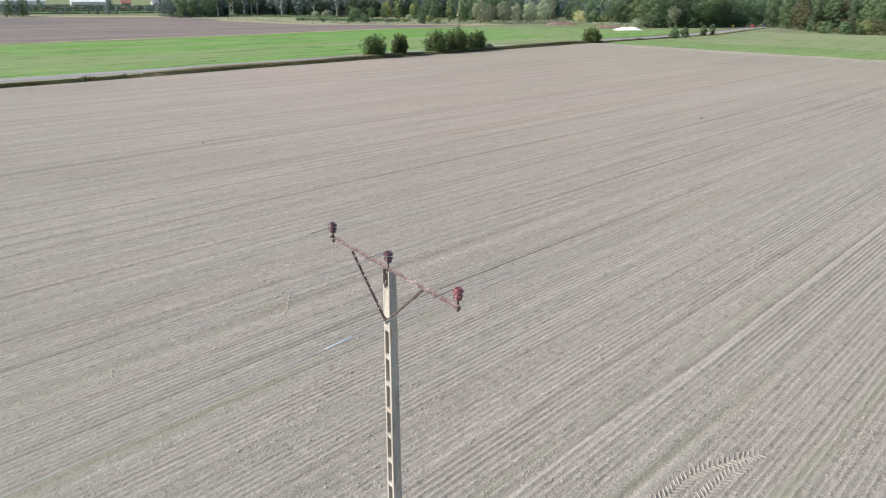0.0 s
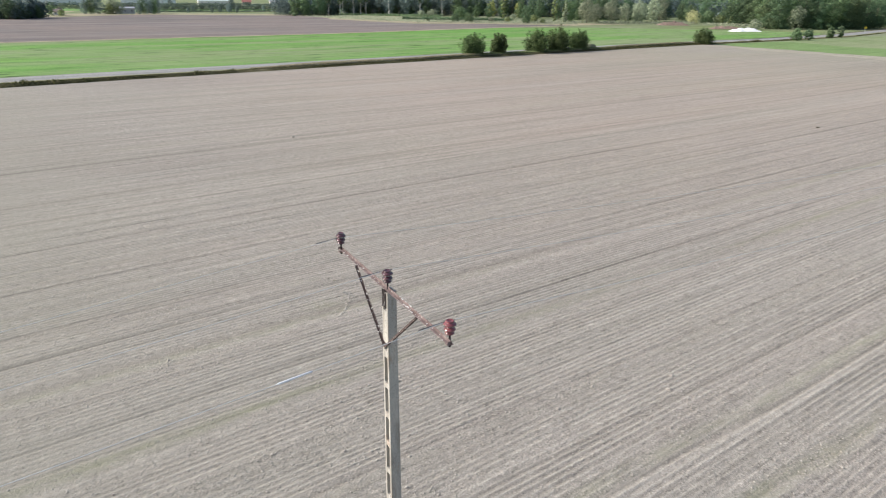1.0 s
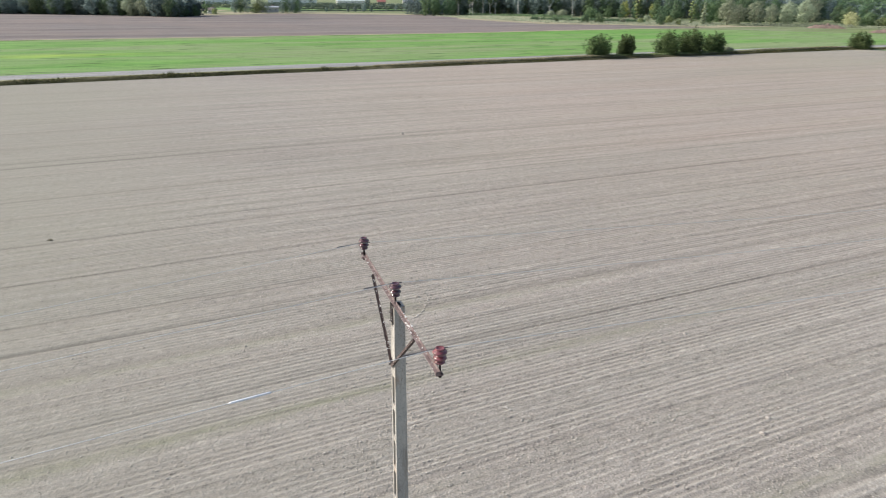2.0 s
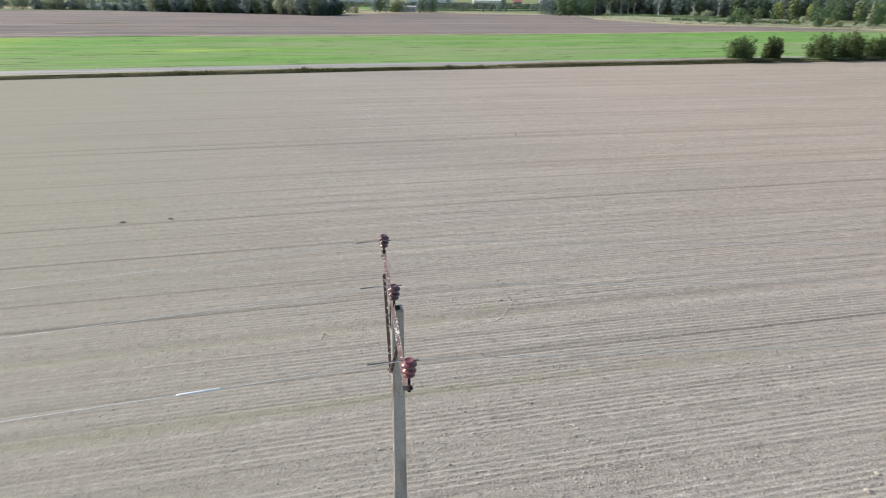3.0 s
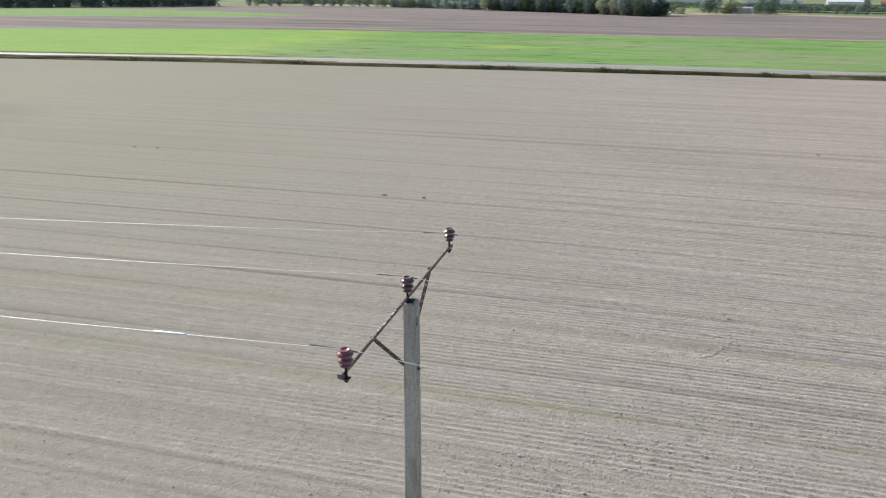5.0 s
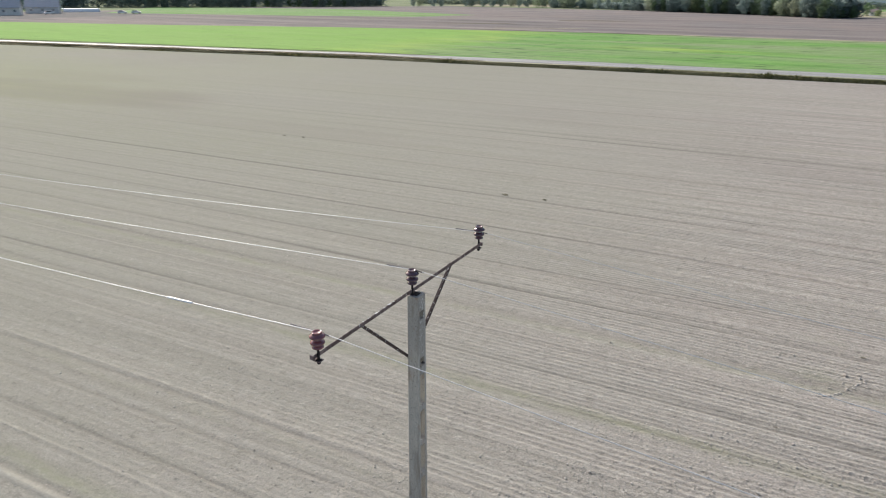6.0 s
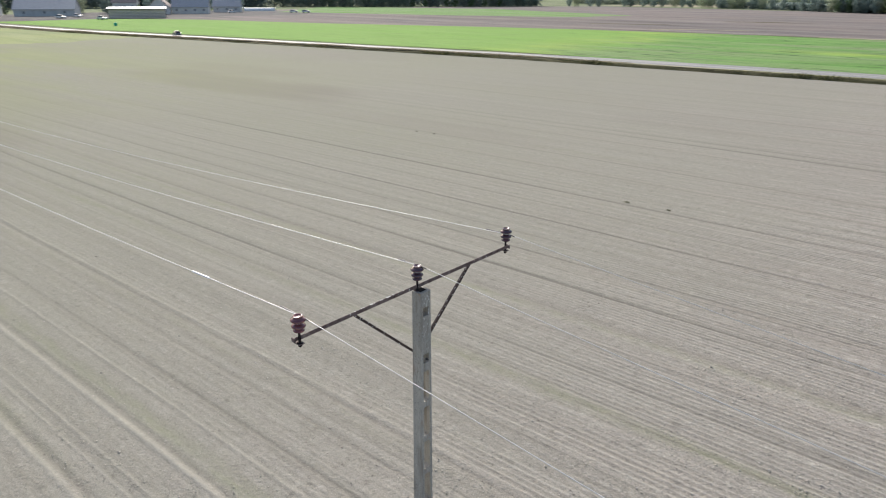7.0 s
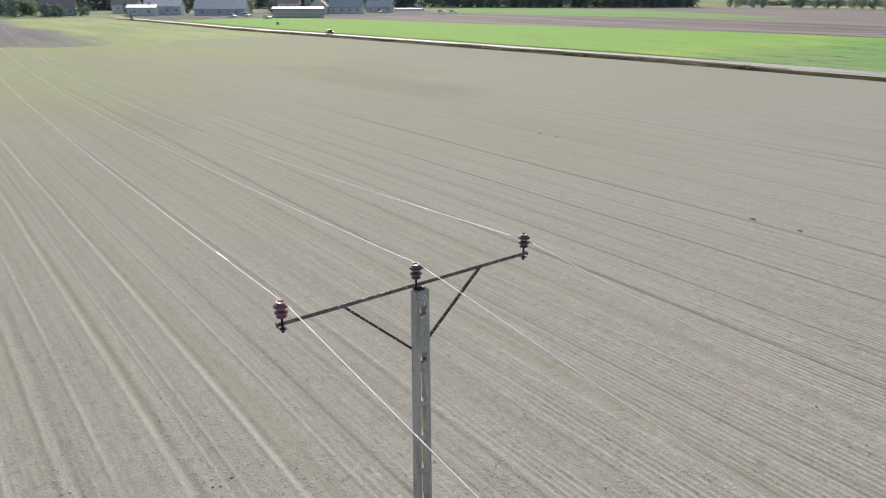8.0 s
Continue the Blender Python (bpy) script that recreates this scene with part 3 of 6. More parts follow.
sheet("crop_band", [(172, -150), (170.4, 38), (170, 70), (173, 112), (206, 111.4), (200, 84), (205, 30), (204, -150)], 0.014, BAND, "greener band along the edge of the thin crop", 2.2, 4)
sheet("field_ditch", [(-100, 198.2), (-78, 202.2), (-42, 203.9), (-18, 204.5), (-18, 205.1), (-42, 204.9), (-78, 203.6), (-100, 199.2)], 0.04, BANK, "dark grassy ditch between crop and ploughed land", 0.35, 2)
sheet("field_ditch", [(-190, 163.4), (-154, 175.6), (-122, 187.2), (-122, 188.0), (-154, 176.4), (-190, 164.1)], 0.04, DRY, "thin pale margin between crop and ploughed land", 0.25, 3)
sheet("weed_strip", [(-112, 231), (-88, 242), (-80, 244), (-88, 245), (-112, 235)], 0.04, BANK, "dark strip of weeds in ploughed soil", 0.6, 3)
sheet("weed_strip", [(-80, 282), (-60, 289), (-46, 291), (-60, 294), (-80, 287)], 0.04, BANK, "dark strip of weeds in ploughed soil", 0.6, 3)
sheet("pale_track", [(-78, 210), (-66, 219), (-52, 224), (-50, 226), (-66, 222), (-80, 212)], 0.04, DRY, "pale vehicle track in ploughed soil", 0.4, 3)
sheet("ploughed_field", [(-290, 140), (-238, 148), (-184, 160), (-126, 182), (-100, 190), (-42, 204), (30, 206), (109, 209), (141, 214), (188, 220), (236, 222), (205, 255), (176, 270), (168, 335), (188, 404), (164, 418), (90, 456), (46, 421), (-40, 466), (-240, 500), (-300, 430), (-345, 330), (-330, 220)], 0.0, PLOUGH, "purple-brown ploughed field", 1.0)
sheet("tan_margin", [(-30, 204.2), (30, 206), (109, 208.8), (141, 213.8), (188, 219.8), (236, 222), (236, 225), (188, 223.4), (141, 217.4), (109, 212.2), (30, 209), (-30, 206.5)], 0.03, DRY, "narrow tan margin beside the ploughed land", 0.6, 4)
sheet("far_green_strip", [(-380, 335), (-253, 370), (-137, 323), (-150, 282), (-200, 262), (-252, 248), (-300, 232)], 0.03, GREEN, "strip of green crop in the ploughed land", 1.0)
sheet("dry_grass_margin", [(165, 340), (176, 272), (205, 257), (238, 224), (270, 222), (250, 262), (232, 300), (236, 350), (225, 396), (190, 405)], 0.02, DRY, "bleached dry grass before the wood", 2.0)
sheet("dry_grass_strip", [(40, 425), (90, 458), (164, 420), (190, 407), (210, 420), (100, 500), (20, 480)], 0.02, DRY, "pale dry grass along the far field edge", 2.0)


def road_bank():
    """The raised country road with its grassy bank, swept along the field's edge."""
    xs = np.arange(-300, 346, 1.5)
    prof = [(-0.3, -0.12), (0.15, 0.14), (0.45, 0.38), (0.8, 0.46), (1.7, 0.47), (2.0, 0.44), (8.2, 0.44), (8.8, 0.42), (10, 0.2), (11.5, -0.1)]
    off = np.array([p[0] for p in prof])
    hh = np.array([p[1] for p in prof])
    k = np.interp(xs, [-300, -200, -70, -20, 15, 60, 150, 200, 345], [0.2, 0.25, 0.6, 1.0, 1.0, 0.72, 0.72, 0.35, 0.25])
    Y = edge_y(xs)[:, None] + off[None, :]
    X = np.repeat(xs[:, None], len(off), 1)
    rough = np.where((off > 0) & (off < 1.0), 0.6, 0.1)[None, :]
    Z = np.where(hh[None, :] > 0, hh[None, :] * k[:, None], hh[None, :]) + rough * 0.12 * vnoise(X * 0.35, Y * 0.9, 21)
    Y = Y + rough * 0.35 * vnoise(X * 0.25, Y * 0.1, 22)
    ny, nx = X.shape
    idx = np.arange(ny * nx).reshape(ny, nx)
    faces = np.stack([idx[:-1, :-1], idx[1:, :-1], idx[1:, 1:], idx[:-1, 1:]], -1).reshape(-1, 4)
    ob = raw_mesh("road_bank", np.stack([X, Y, Z], -1).reshape(-1, 3), faces, BANK, smooth=True)
    tagged(ob, "dark grassy bank under the country road", "bank", kind="structure")
    off = np.array([2.1, 4.0, 6.2, 8.1])
    hh = np.array([0.45, 0.48, 0.48, 0.45])
    Y = edge_y(xs)[:, None] + off[None, :]
    X = np.repeat(xs[:, None], 4, 1)
    Z = hh[None, :] * k[:, None] + 0.025 + 0 * Y
    idx = np.arange(X.size).reshape(X.shape)
    faces = np.stack([idx[:-1, :-1], idx[1:, :-1], idx[1:, 1:], idx[:-1, 1:]], -1).reshape(-1, 4)
    ob = raw_mesh("road", np.stack([X, Y, Z], -1).reshape(-1, 3), faces, ROAD, smooth=True)
    tagged(ob, "narrow pale grey country road", "road", kind="structure")
    off = np.array([0.85, 1.4, 2.08])
    X = np.repeat(xs[:, None], 3, 1)
    Y = edge_y(xs)[:, None] + off[None, :] + np.array([[0.3, 0.05, 0.0]]) * vnoise(X * 0.25, X * 0 + 3, 27)
    Z = np.array([[0.485, 0.50, 0.475]]) * k[:, None] + 0.02
    idx = np.arange(X.size).reshape(X.shape)
    faces = np.stack([idx[:-1, :-1], idx[1:, :-1], idx[1:, 1:], idx[:-1, 1:]], -1).reshape(-1, 4)
    ob = raw_mesh("verge", np.stack([X, Y, Z], -1).reshape(-1, 3), faces, VERGE, smooth=True)
    tagged(ob, "pale mown verge of dry grass beside the road", "verge", kind="structure")
    # ragged grass on the field side
    rng = np.random.default_rng(5)
    n = 26000
    x = rng.uniform(-200, 300, n)
    o = rng.uniform(0.0, 0.9, n)
    kk = np.interp(x, [-300, -200, -70, -20, 15, 60, 150, 200, 345], [0.2, 0.25, 0.6, 1.0, 1.0, 0.72, 0.72, 0.35, 0.25])
    z = np.interp(o, [p[0] for p in prof], [p[1] for p in prof]) * kk
    h = rng.uniform(0.06, 0.28, n) * (0.8 + 0.7 * vnoise(x * 0.12, x * 0, 23) + 0.5 * vnoise(x * 0.035, x * 0, 25)) * np.interp(kk, [0.25, 1], [0.6, 1])
    h = h * (1 + 1.5 * np.clip(vnoise(x * 0.55, x * 0, 41) - 0.1, 0, 1))
    a = rng.uniform(0, math.pi, n)
    w = rng.uniform(0.04, 0.14, n)
    c = np.stack([x, edge_y(x) + o, z - 0.06], -1)
    d = np.stack([np.cos(a) * w, np.sin(a) * w, 0 * a], -1)
    tip = c + np.stack([rng.normal(0, 0.1, n), rng.normal(0, 0.1, n), h], -1)
    verts = np.stack([c - d, c + d, tip], 1).reshape(-1, 3)
    ob = raw_mesh("bank_grass", verts, np.arange(3 * n).reshape(n, 3), BLADE)
    tagged(ob, "ragged dry and green grass on the road bank", "grass", kind="stuff")


def verge_grass():
    """Tall bleached and green grass between the bank and the road, which hides the tarmac from the field."""
    rng = np.random.default_rng(8)
    for name, x0, x1, n, mat, label in (("verge_grass", 40, 100, 24000, STRAW, "tall bleached grass on the road verge"), ("verge_grass", 78, 176, 26000, BLADE_GREEN, "green and dry grass on the road verge"), ("verge_grass", 120, 176, 34000, STRAW, "tall bleached grass on the road verge"), ("verge_grass", -300, -36, 60000, STRAW, "low bleached grass on the road verge")):
        x = rng.uniform(x0, x1, n)
        o = rng.uniform(1.1, 2.4, n)
        edge = np.clip((x - x0) / 14, 0, 1) * np.clip((x1 - x) / 14, 0, 1)
        h = rng.uniform(0.15, 0.45, n) * (0.75 + 0.5 * vnoise(x * 0.1, o * 0.2, 24)) * (0.25 + 0.75 * edge)
        a = rng.uniform(0, math.pi, n)
        w = rng.uniform(0.08, 0.2, n)
        low = np.interp(x, [-300, -200, -60, 176], [0.12, 0.17, 0.36, 0.36])
        h = h * np.interp(x, [-80, -30], [0.6, 1.0])
        c = np.stack([x, edge_y(x) + o, low], -1)
        d = np.stack([np.cos(a) * w, np.sin(a) * w, 0 * a], -1)
        tip = c + np.stack([rng.normal(0, 0.12, n), rng.normal(0, 0.12, n), h + 0.08], -1)
        ob = raw_mesh(name, np.stack([c - d, c + d, tip], 1).reshape(-1, 3), np.arange(3 * n).reshape(n, 3), mat)
        tagged(ob, label, "grass", kind="stuff")


STRAW = leaf_material("bleached_grass", (0.28, 0.24, 0.16), (0.44, 0.39, 0.28), (0.54, 0.48, 0.36))
BLADE_GREEN = leaf_material("verge_blades", (0.12, 0.16, 0.06), (0.24, 0.28, 0.12), (0.40, 0.37, 0.22))
BLADE = leaf_material("grass_blades", (0.05, 0.06, 0.02), (0.12, 0.12, 0.05), (0.30, 0.25, 0.13))
road_bank()
verge_grass()


# ---- clods, stones, weeds ----
def clods():
    rng = np.random.default_rng(11)
    n = 190000
    y = 2.5 + 36 * rng.random(n) ** 1.15
    x = 8 + (rng.random(n) - 0.5) * (36 + 1.5 * y)
    thick = np.interp(x, [-15, -2, 4, 10], [0.12, 0.35, 0.8, 1.2]) * np.clip(0.45 + 0.9 * vnoise(x * 0.35, y * 0.9, 31) + 0.4 * vnoise(x * 0.06, y * 0.8, 32), 0.08, 1)
    keep = rng.random(n) < thick
    x, y = x[keep], y[keep]
    n = len(x)
    s = (0.009 + 0.018 * rng.random(n) ** 3 + 0.022 * rng.random(n) ** 30) * np.interp(x, [2, 10], [0.95, 1.2])
    base = np.array([(1, 0, 0), (-1, 0, 0), (0, 1, 0), (0, -1, 0), (0, 0, 1), (0, 0, -1)], float)
    f = np.array([(0, 2, 4), (2, 1, 4), (1, 3, 4), (3, 0, 4), (2, 0, 5), (1, 2, 5), (3, 1, 5), (0, 3, 5)])
    v = base[None] * s[:, None, None] * rng.uniform(0.6, 1.4, (n, 6, 1)) + rng.normal(0, 0.18, (n, 6, 3)) * s[:, None, None]
    v[:, :, 2] *= 0.5
    a = rng.uniform(0, 6.28, n)
    ca, sa = np.cos(a)[:, None], np.sin(a)[:, None]
    vx, vy = v[:, :, 0] * ca - v[:, :, 1] * sa, v[:, :, 0] * sa + v[:, :, 1] * ca
    v = np.stack([vx + x[:, None], vy + y[:, None], v[:, :, 2] + 0.012 + s[:, None] * 0.2], -1).reshape(-1, 3)
    faces = (f[None] + 6 * np.arange(n)[:, None, None]).reshape(-1, 3)
    tagged(raw_mesh("soil_clods", v, faces, CLOD), "dry crumbled clods of earth scattered over the rows", "clods", kind="stuff")


clods()


def damp_crumbs():
    """Dark crumbs stand in for shaded footprint pits, in loose trails across the rows."""
    rng = np.random.default_rng(21)
    px, py = [], []
    for x0, y0, dx, dy, n in ((9.5, 20.5, 0.9, -7.5, 26), (12.5, 12.0, 4.5, -0.6, 40), (-6, 12.5, 9, 3.5, 40), (1.0, 24.0, -9, -8, 36), (-2, 17.5, 5, -5, 30), (15, 16, 9, 1.2, 36), (-12, 22, 14, 6, 40), (3, 10.5, -12, 1, 40)):
        t = np.sort(rng.random(n))
        px.append(x0 + dx * t + rng.normal(0, 0.3, n))
        py.append(y0 + dy * t + rng.normal(0, 0.3, n))
    n = 650
    y = 3 + 34 * rng.random(n) ** 1.2
    px.append(8 + (rng.random(n) - 0.5) * (40 + 1.5 * y))
    py.append(y)
    x, y = np.concatenate(px), np.concatenate(py)
    n = len(x)
    s = rng.uniform(0.010, 0.026, n) * (0.6 + 0.6 * rng.random(n) ** 3)
    k = 7
    a = np.arange(k) * 2 * math.pi / k
    r = s[:, None] * rng.uniform(0.7, 1.3, (n, k))
    ring = np.stack([x[:, None] + r * np.cos(a) * 1.4, y[:, None] + r * np.sin(a), np.full((n, k), 0.0)], -1)
    top = np.stack([x, y, 0.025 + 0.5 * s], -1)[:, None]
    v = np.concatenate([ring, top], 1).reshape(-1, 3)
    f = np.array([(i, (i + 1) % k, k) for i in range(k)])
    faces = (f[None] + (k + 1) * np.arange(n)[:, None, None]).reshape(-1, 3)
    tagged(raw_mesh("damp_crumbs", v, faces, PIT_SOIL), "dark soil crumbs standing in for shaded footprints and pits", "clods", kind="stuff")


damp_crumbs()


def lump(name, x, y, size, mat, label, category, flat=0.6, seed=0):
    bm = bmesh.new()
    bmesh.ops.create_icosphere(bm, subdivisions=2, radius=size)
    rng = random.Random(seed)
    o = Vector((rng.uniform(0, 50), rng.uniform(0, 50), 0))
    for v in bm.verts:
        v.co *= 1 + 0.45 * noise.noise(v.co / size * 1.3 + o)
        v.co.z *= flat
    ob = mesh_ob(name, bm, mat)
    ob.location = (x, y, size * flat * 0.55)
    return tagged(ob, label, category, "lumps on the field")


for i, (x, y, s, m, nm) in enumerate(((18.14, 10.57, 0.09, STONE, "stone"), (18.9, 11.05, 0.08, STONE, "stone"), (24.0, 55.2, 0.14, STONE, "stone"),
                                      (11.8, 14.2, 0.05, PRESSED, "soil_clod"), (10.95, 18.4, 0.05, PRESSED, "soil_clod"), (12.4, 23.0, 0.06, PRESSED, "soil_clod"), (14.4, 11.85, 0.06, PRESSED, "soil_clod"), (8.06, 13.8, 0.05, PRESSED, "soil_clod"))):
    lump(nm, x, y, s, m, "pale field stone lying on dry soil" if m is STONE else "large dry clod of earth on the field", "stone" if m is STONE else "clod", seed=i)


def weed_tuft(x, y, size, seed):
    rng = np.random.default_rng(seed)
    size = size * 0.34
    n = 60
    a = rng.uniform(0, 6.28, n)
    r = size * np.sqrt(rng.random(n))
    c = np.stack([r * np.cos(a) * 1.7, r * np.sin(a), 0.02 + 0 * a], -1)
    t = c + np.stack([rng.normal(0, 0.4, n) * size, rng.normal(0, 0.3, n) * size, size * rng.uniform(0.2, 0.7, n)], -1)
    b = rng.uniform(0, 6.28, n)
    d = np.stack([np.cos(b), np.sin(b), 0 * b], -1) * size * 0.18
    ob = raw_mesh("weed", np.stack([c - d, c + d, t + d * 0.6, t - d * 0.6], 1).reshape(-1, 3), np.arange(4 * n).reshape(n, 4), WEED)
    ob.location = (x, y, 0)
    tagged(ob, "low withered brownish weed growing in the tilled soil", "weed", "weeds in the field")


for i, (x, y, s) in enumerate(((-4.6, 36.25, 0.28), (-2.2, 36.4, 0.24), (-27.3, 43.3, 0.2), (-25.5, 43.5, 0.2), (69.5, 31.5, 0.4), (10.5, 19.0, 0.09), (13.0, 24.5, 0.12))):
    weed_tuft(x, y, s, 40 + i)


def tyre_print(path, width, seed):
    """Lug marks of a tractor tyre pressed along a curved line."""
    bm = bmesh.new()
    pts = [Vector((*p, 0)) for p in path]
    total = sum((b - a).length for a, b in zip(pts, pts[1:]))
    n = int(total / 0.17)
    rng = random.Random(seed)
    for i in range(n):
        d = (i + 0.5) * total / n
        for a, b in zip(pts, pts[1:]):
            if d <= (b - a).length:
                break
            d -= (b - a).length
        u = (b - a).normalized()
        c = a + u * d
        for s in (-1, 1):
            ang = math.atan2(u.y, u.x) + s * radians(48)
            m = Matrix.Translation(c + Vector((-u.y, u.x, 0)) * s * width * 0.25 + u * (0.04 * s)) @ Matrix.Rotation(ang, 4, "Z")
            L, W, H = width * rng.uniform(0.26, 0.34), 0.04, rng.uniform(0.018, 0.03)
            box(bm, -L, L, -W / 2, W / 2, -0.02, H, 0.012, m)
    ob = mesh_ob("tyre_print", bm, PRESSED)
    tagged(ob, "tractor tyre lug marks pressed into the soil", "tyre print", kind="structure")


def scuff(points, seed):
    """A low curved ridge of loose soil kicked up across the rows."""
    rng = random.Random(seed)
    bm = bmesh.new()
    for p, q in zip(points, points[1:]):
        n = max(2, int(math.dist(p, q) / 0.07))
        for i in range(n):
            f = i / n
            r = rng.uniform(0.022, 0.05)
            m = Matrix.Translation((p[0] + (q[0] - p[0]) * f + rng.gauss(0, 0.03), p[1] + (q[1] - p[1]) * f + rng.gauss(0, 0.03), 0.012)) @ Matrix.Rotation(rng.uniform(0, 3), 4, "Z") @ Matrix.Diagonal((rng.uniform(0.8, 1.6), 1, 0.55, 1))
            bmesh.ops.create_icosphere(bm, subdivisions=1, radius=r, matrix=m)
    tagged(mesh_ob("scuffed_soil", bm, CLOD), "pale loose soil kicked up across the rows", "soil", kind="stuff")


scuff([(12.7, 23.3), (12.9, 22.8), (12.45, 22.2), (12.2, 21.8), (11.9, 21.5), (11.5, 21.25)], 4)
scuff([(11.88, 14.75), (11.98, 14.45), (12.06, 14.3)], 5)
scuff([(12.05, 13.95), (12.2, 13.7)], 6)
tyre_print([(12.6, 5.7), (13.6, 5.55), (14.6, 5.5), (15.4, 5.3), (16.2, 4.95), (17.1, 4.5)], 0.42, 1)
tyre_print([(12.8, 4.7), (13.8, 4.85), (14.8, 4.85), (15.6, 4.75), (16.4, 4.6)], 0.42, 2)


# ---- the power pole ----
POLE = (5.705, 7.052)
POLE_TURN = -3.9
TOP = 8.17


def pole_section(z):
    """Half the width along the line and half the depth across it."""
    return 0.5 * (0.140 + 0.008 * (8.1 - z)), 0.5 * (0.166 + 0.0082 * (8.1 - z))


def build_pole():
    """A reinforced concrete ladder pole, its steel crossarm, braces and three pin insulators."""
    root = thing("power_pole", pose(POLE[0], POLE[1], 0, 0, 0, POLE_TURN), "slotted concrete power pole with rusty steel crossarm and three brown insulators", "power pole")
    bm = bmesh.new()
    gap = 0.56
    # two rails, then the webs between the slots
    zs = [-0.6] + [i * 0.5 for i in range(0, 17)] + [TOP]
    for s in (-1, 1):
        rings = []
        for z in zs:
            a, b = pole_section(z)
            y0, y1 = s * b * gap, s * b
            c = 0.006
            ring = [(-a + c, y1), (-a, y1 - s * c), (-a, y0), (a, y0), (a, y1 - s * c), (a - c, y1)]
            rings.append([bm.verts.new((x, y, z)) for x, y in ring])
        for p, q in zip(rings, rings[1:]):
            for i in range(6):
                j = (i + 1) % 6
                bm.faces.new((p[i], p[j], q[j], q[i]) if s < 0 else (p[j], p[i], q[i], q[j]))
        bm.faces.new(rings[-1] if s < 0 else rings[-1][::-1])
    slots = []
    t = 7.14
    while t > 0.6:
        slots.append((t - 0.425, t))
        t -= 0.504
    slots = slots[::-1]
    spans = []
    low = -0.6
    for z0, z1 in slots:
        spans.append((low, z0))
        low = z1
    holes = [(7.25, 7.37), (7.87, 7.98)]
    for z0, z1 in holes:
        spans.append((low, z0))
        low = z1
    spans.append((low, TOP))
    for k, (z0, z1) in enumerate(spans):
        a, b = pole_section((z0 + z1) / 2)
        a -= 0.003
        y = b * gap + 0.002
        small0, small1 = k > len(slots), k >= len(slots)
        r0 = 0.0 if k == 0 else (0.012 if small0 else 0.03)
        r1 = 0.0 if k == len(spans) - 1 else (0.012 if small1 else 0.03)
        outline = [(-y, z0 - r0), (-y + r0 * 0.3, z0 - r0 * 0.35), (-y + r0, z0), (y - r0, z0), (y - r0 * 0.3, z0 - r0 * 0.35), (y, z0 - r0), (y, z1 + r1), (y - r1 * 0.3, z1 + r1 * 0.35), (y - r1, z1), (-y + r1, z1), (-y + r1 * 0.3, z1 + r1 * 0.35), (-y, z1 + r1)]
        seen = []
        for p in outline:
            if not seen or math.dist(p, seen[-1]) > 1e-5:
                seen.append(p)
        if math.dist(seen[0], seen[-1]) < 1e-5:
            seen.pop()
        f0 = [bm.verts.new((-a, p[0], p[1])) for p in seen]
        f1 = [bm.verts.new((a, p[0], p[1])) for p in seen]
        bm.faces.new(f0[::-1])
        bm.faces.new(f1)
        for i in range(len(seen)):
            j = (i + 1) % len(seen)
            bm.faces.new((f0[i], f0[j], f1[j], f1[i]))
    part("shaft", bm, CONCRETE, root, "grey lichen-spotted concrete shaft with a row of slots")

    # crossarm: an angle iron, a little lower at its near end
    arm_a, arm_b = Vector((0.0, -1.66, 8.185)), Vector((0.0, 1.60, 8.252))
    d = (arm_b - arm_a).normalized()
    tilt = math.degrees(math.asin(d.z))
    arm_m = Matrix.Translation((-0.068, 0, (arm_a.z + arm_b.z) / 2 + 0.024)) @ pose(0, 0, 0, tilt, 0, -0.6)
    bm = bmesh.new()
    box(bm, 0.032, 0.038, -1.66, 1.60, -0.044, 0.0, 0.001, arm_m)
    box(bm, -0.006, 0.0318, -1.66, 1.60, -0.044, -0.038, 0.001, arm_m)
    part("crossarm", bm, RUST, root, "rusty angle-iron crossarm")
    # dabs and runs of droppings on the arm's top and the shaft's head
    rng = random.Random(3)
    bm = bmesh.new()
    for i in range(46):
        y = rng.choice((rng.uniform(-1.05, -0.35), rng.uniform(-0.75, -0.45), rng.uniform(-1.5, 1.5)))
        r = rng.uniform(0.004, 0.011)
        m = arm_m @ Matrix.Translation((rng.uniform(-0.002, 0.026), y, -0.037) if i % 3 else (0.035, y, 0.0)) @ Matrix.Rotation(rng.uniform(0, 3), 4, "Z") @ Matrix.Diagonal((rng.uniform(0.7, 1.2), rng.uniform(1, 2.2), 0.22, 1))
        bmesh.ops.create_icosphere(bm, subdivisions=1, radius=r, matrix=m)
    for i in range(40):
        z = 8.12 - 0.75 * rng.random() ** 1.6
        a, b = pole_section(z)
        r = rng.uniform(0.003, 0.008)
        m = Matrix.Translation((a, rng.uniform(-0.75, 0.75) * b, z)) @ Matrix.Diagonal((0.25, 1, rng.uniform(1, 3.2), 1))
        bmesh.ops.create_icosphere(bm, subdivisions=1, radius=r, matrix=m)
    tagged(part("droppings", bm, WHITEWASH, root, "white dried droppings on the arm and the shaft's head"), kind="stuff")
    for ye in (-1.665, 1.605):
        bm = bmesh.new()
        box(bm, -0.012, 0.050, ye - 0.005, ye + 0.005, -0.056, -0.008, 0.002, arm_m)
        part("end_plate", bm, RUST, root)
    mid = lambda y: (arm_m @ Vector((0, y, 0))).z - 0.024

    # saddle over the pole's head and the plate down its face
    a, b = pole_section(TOP)
    bm = bmesh.new()
    box(bm, -a - 0.012, -a - 0.003, -0.055, 0.055, 7.93, 8.19, 0.002)
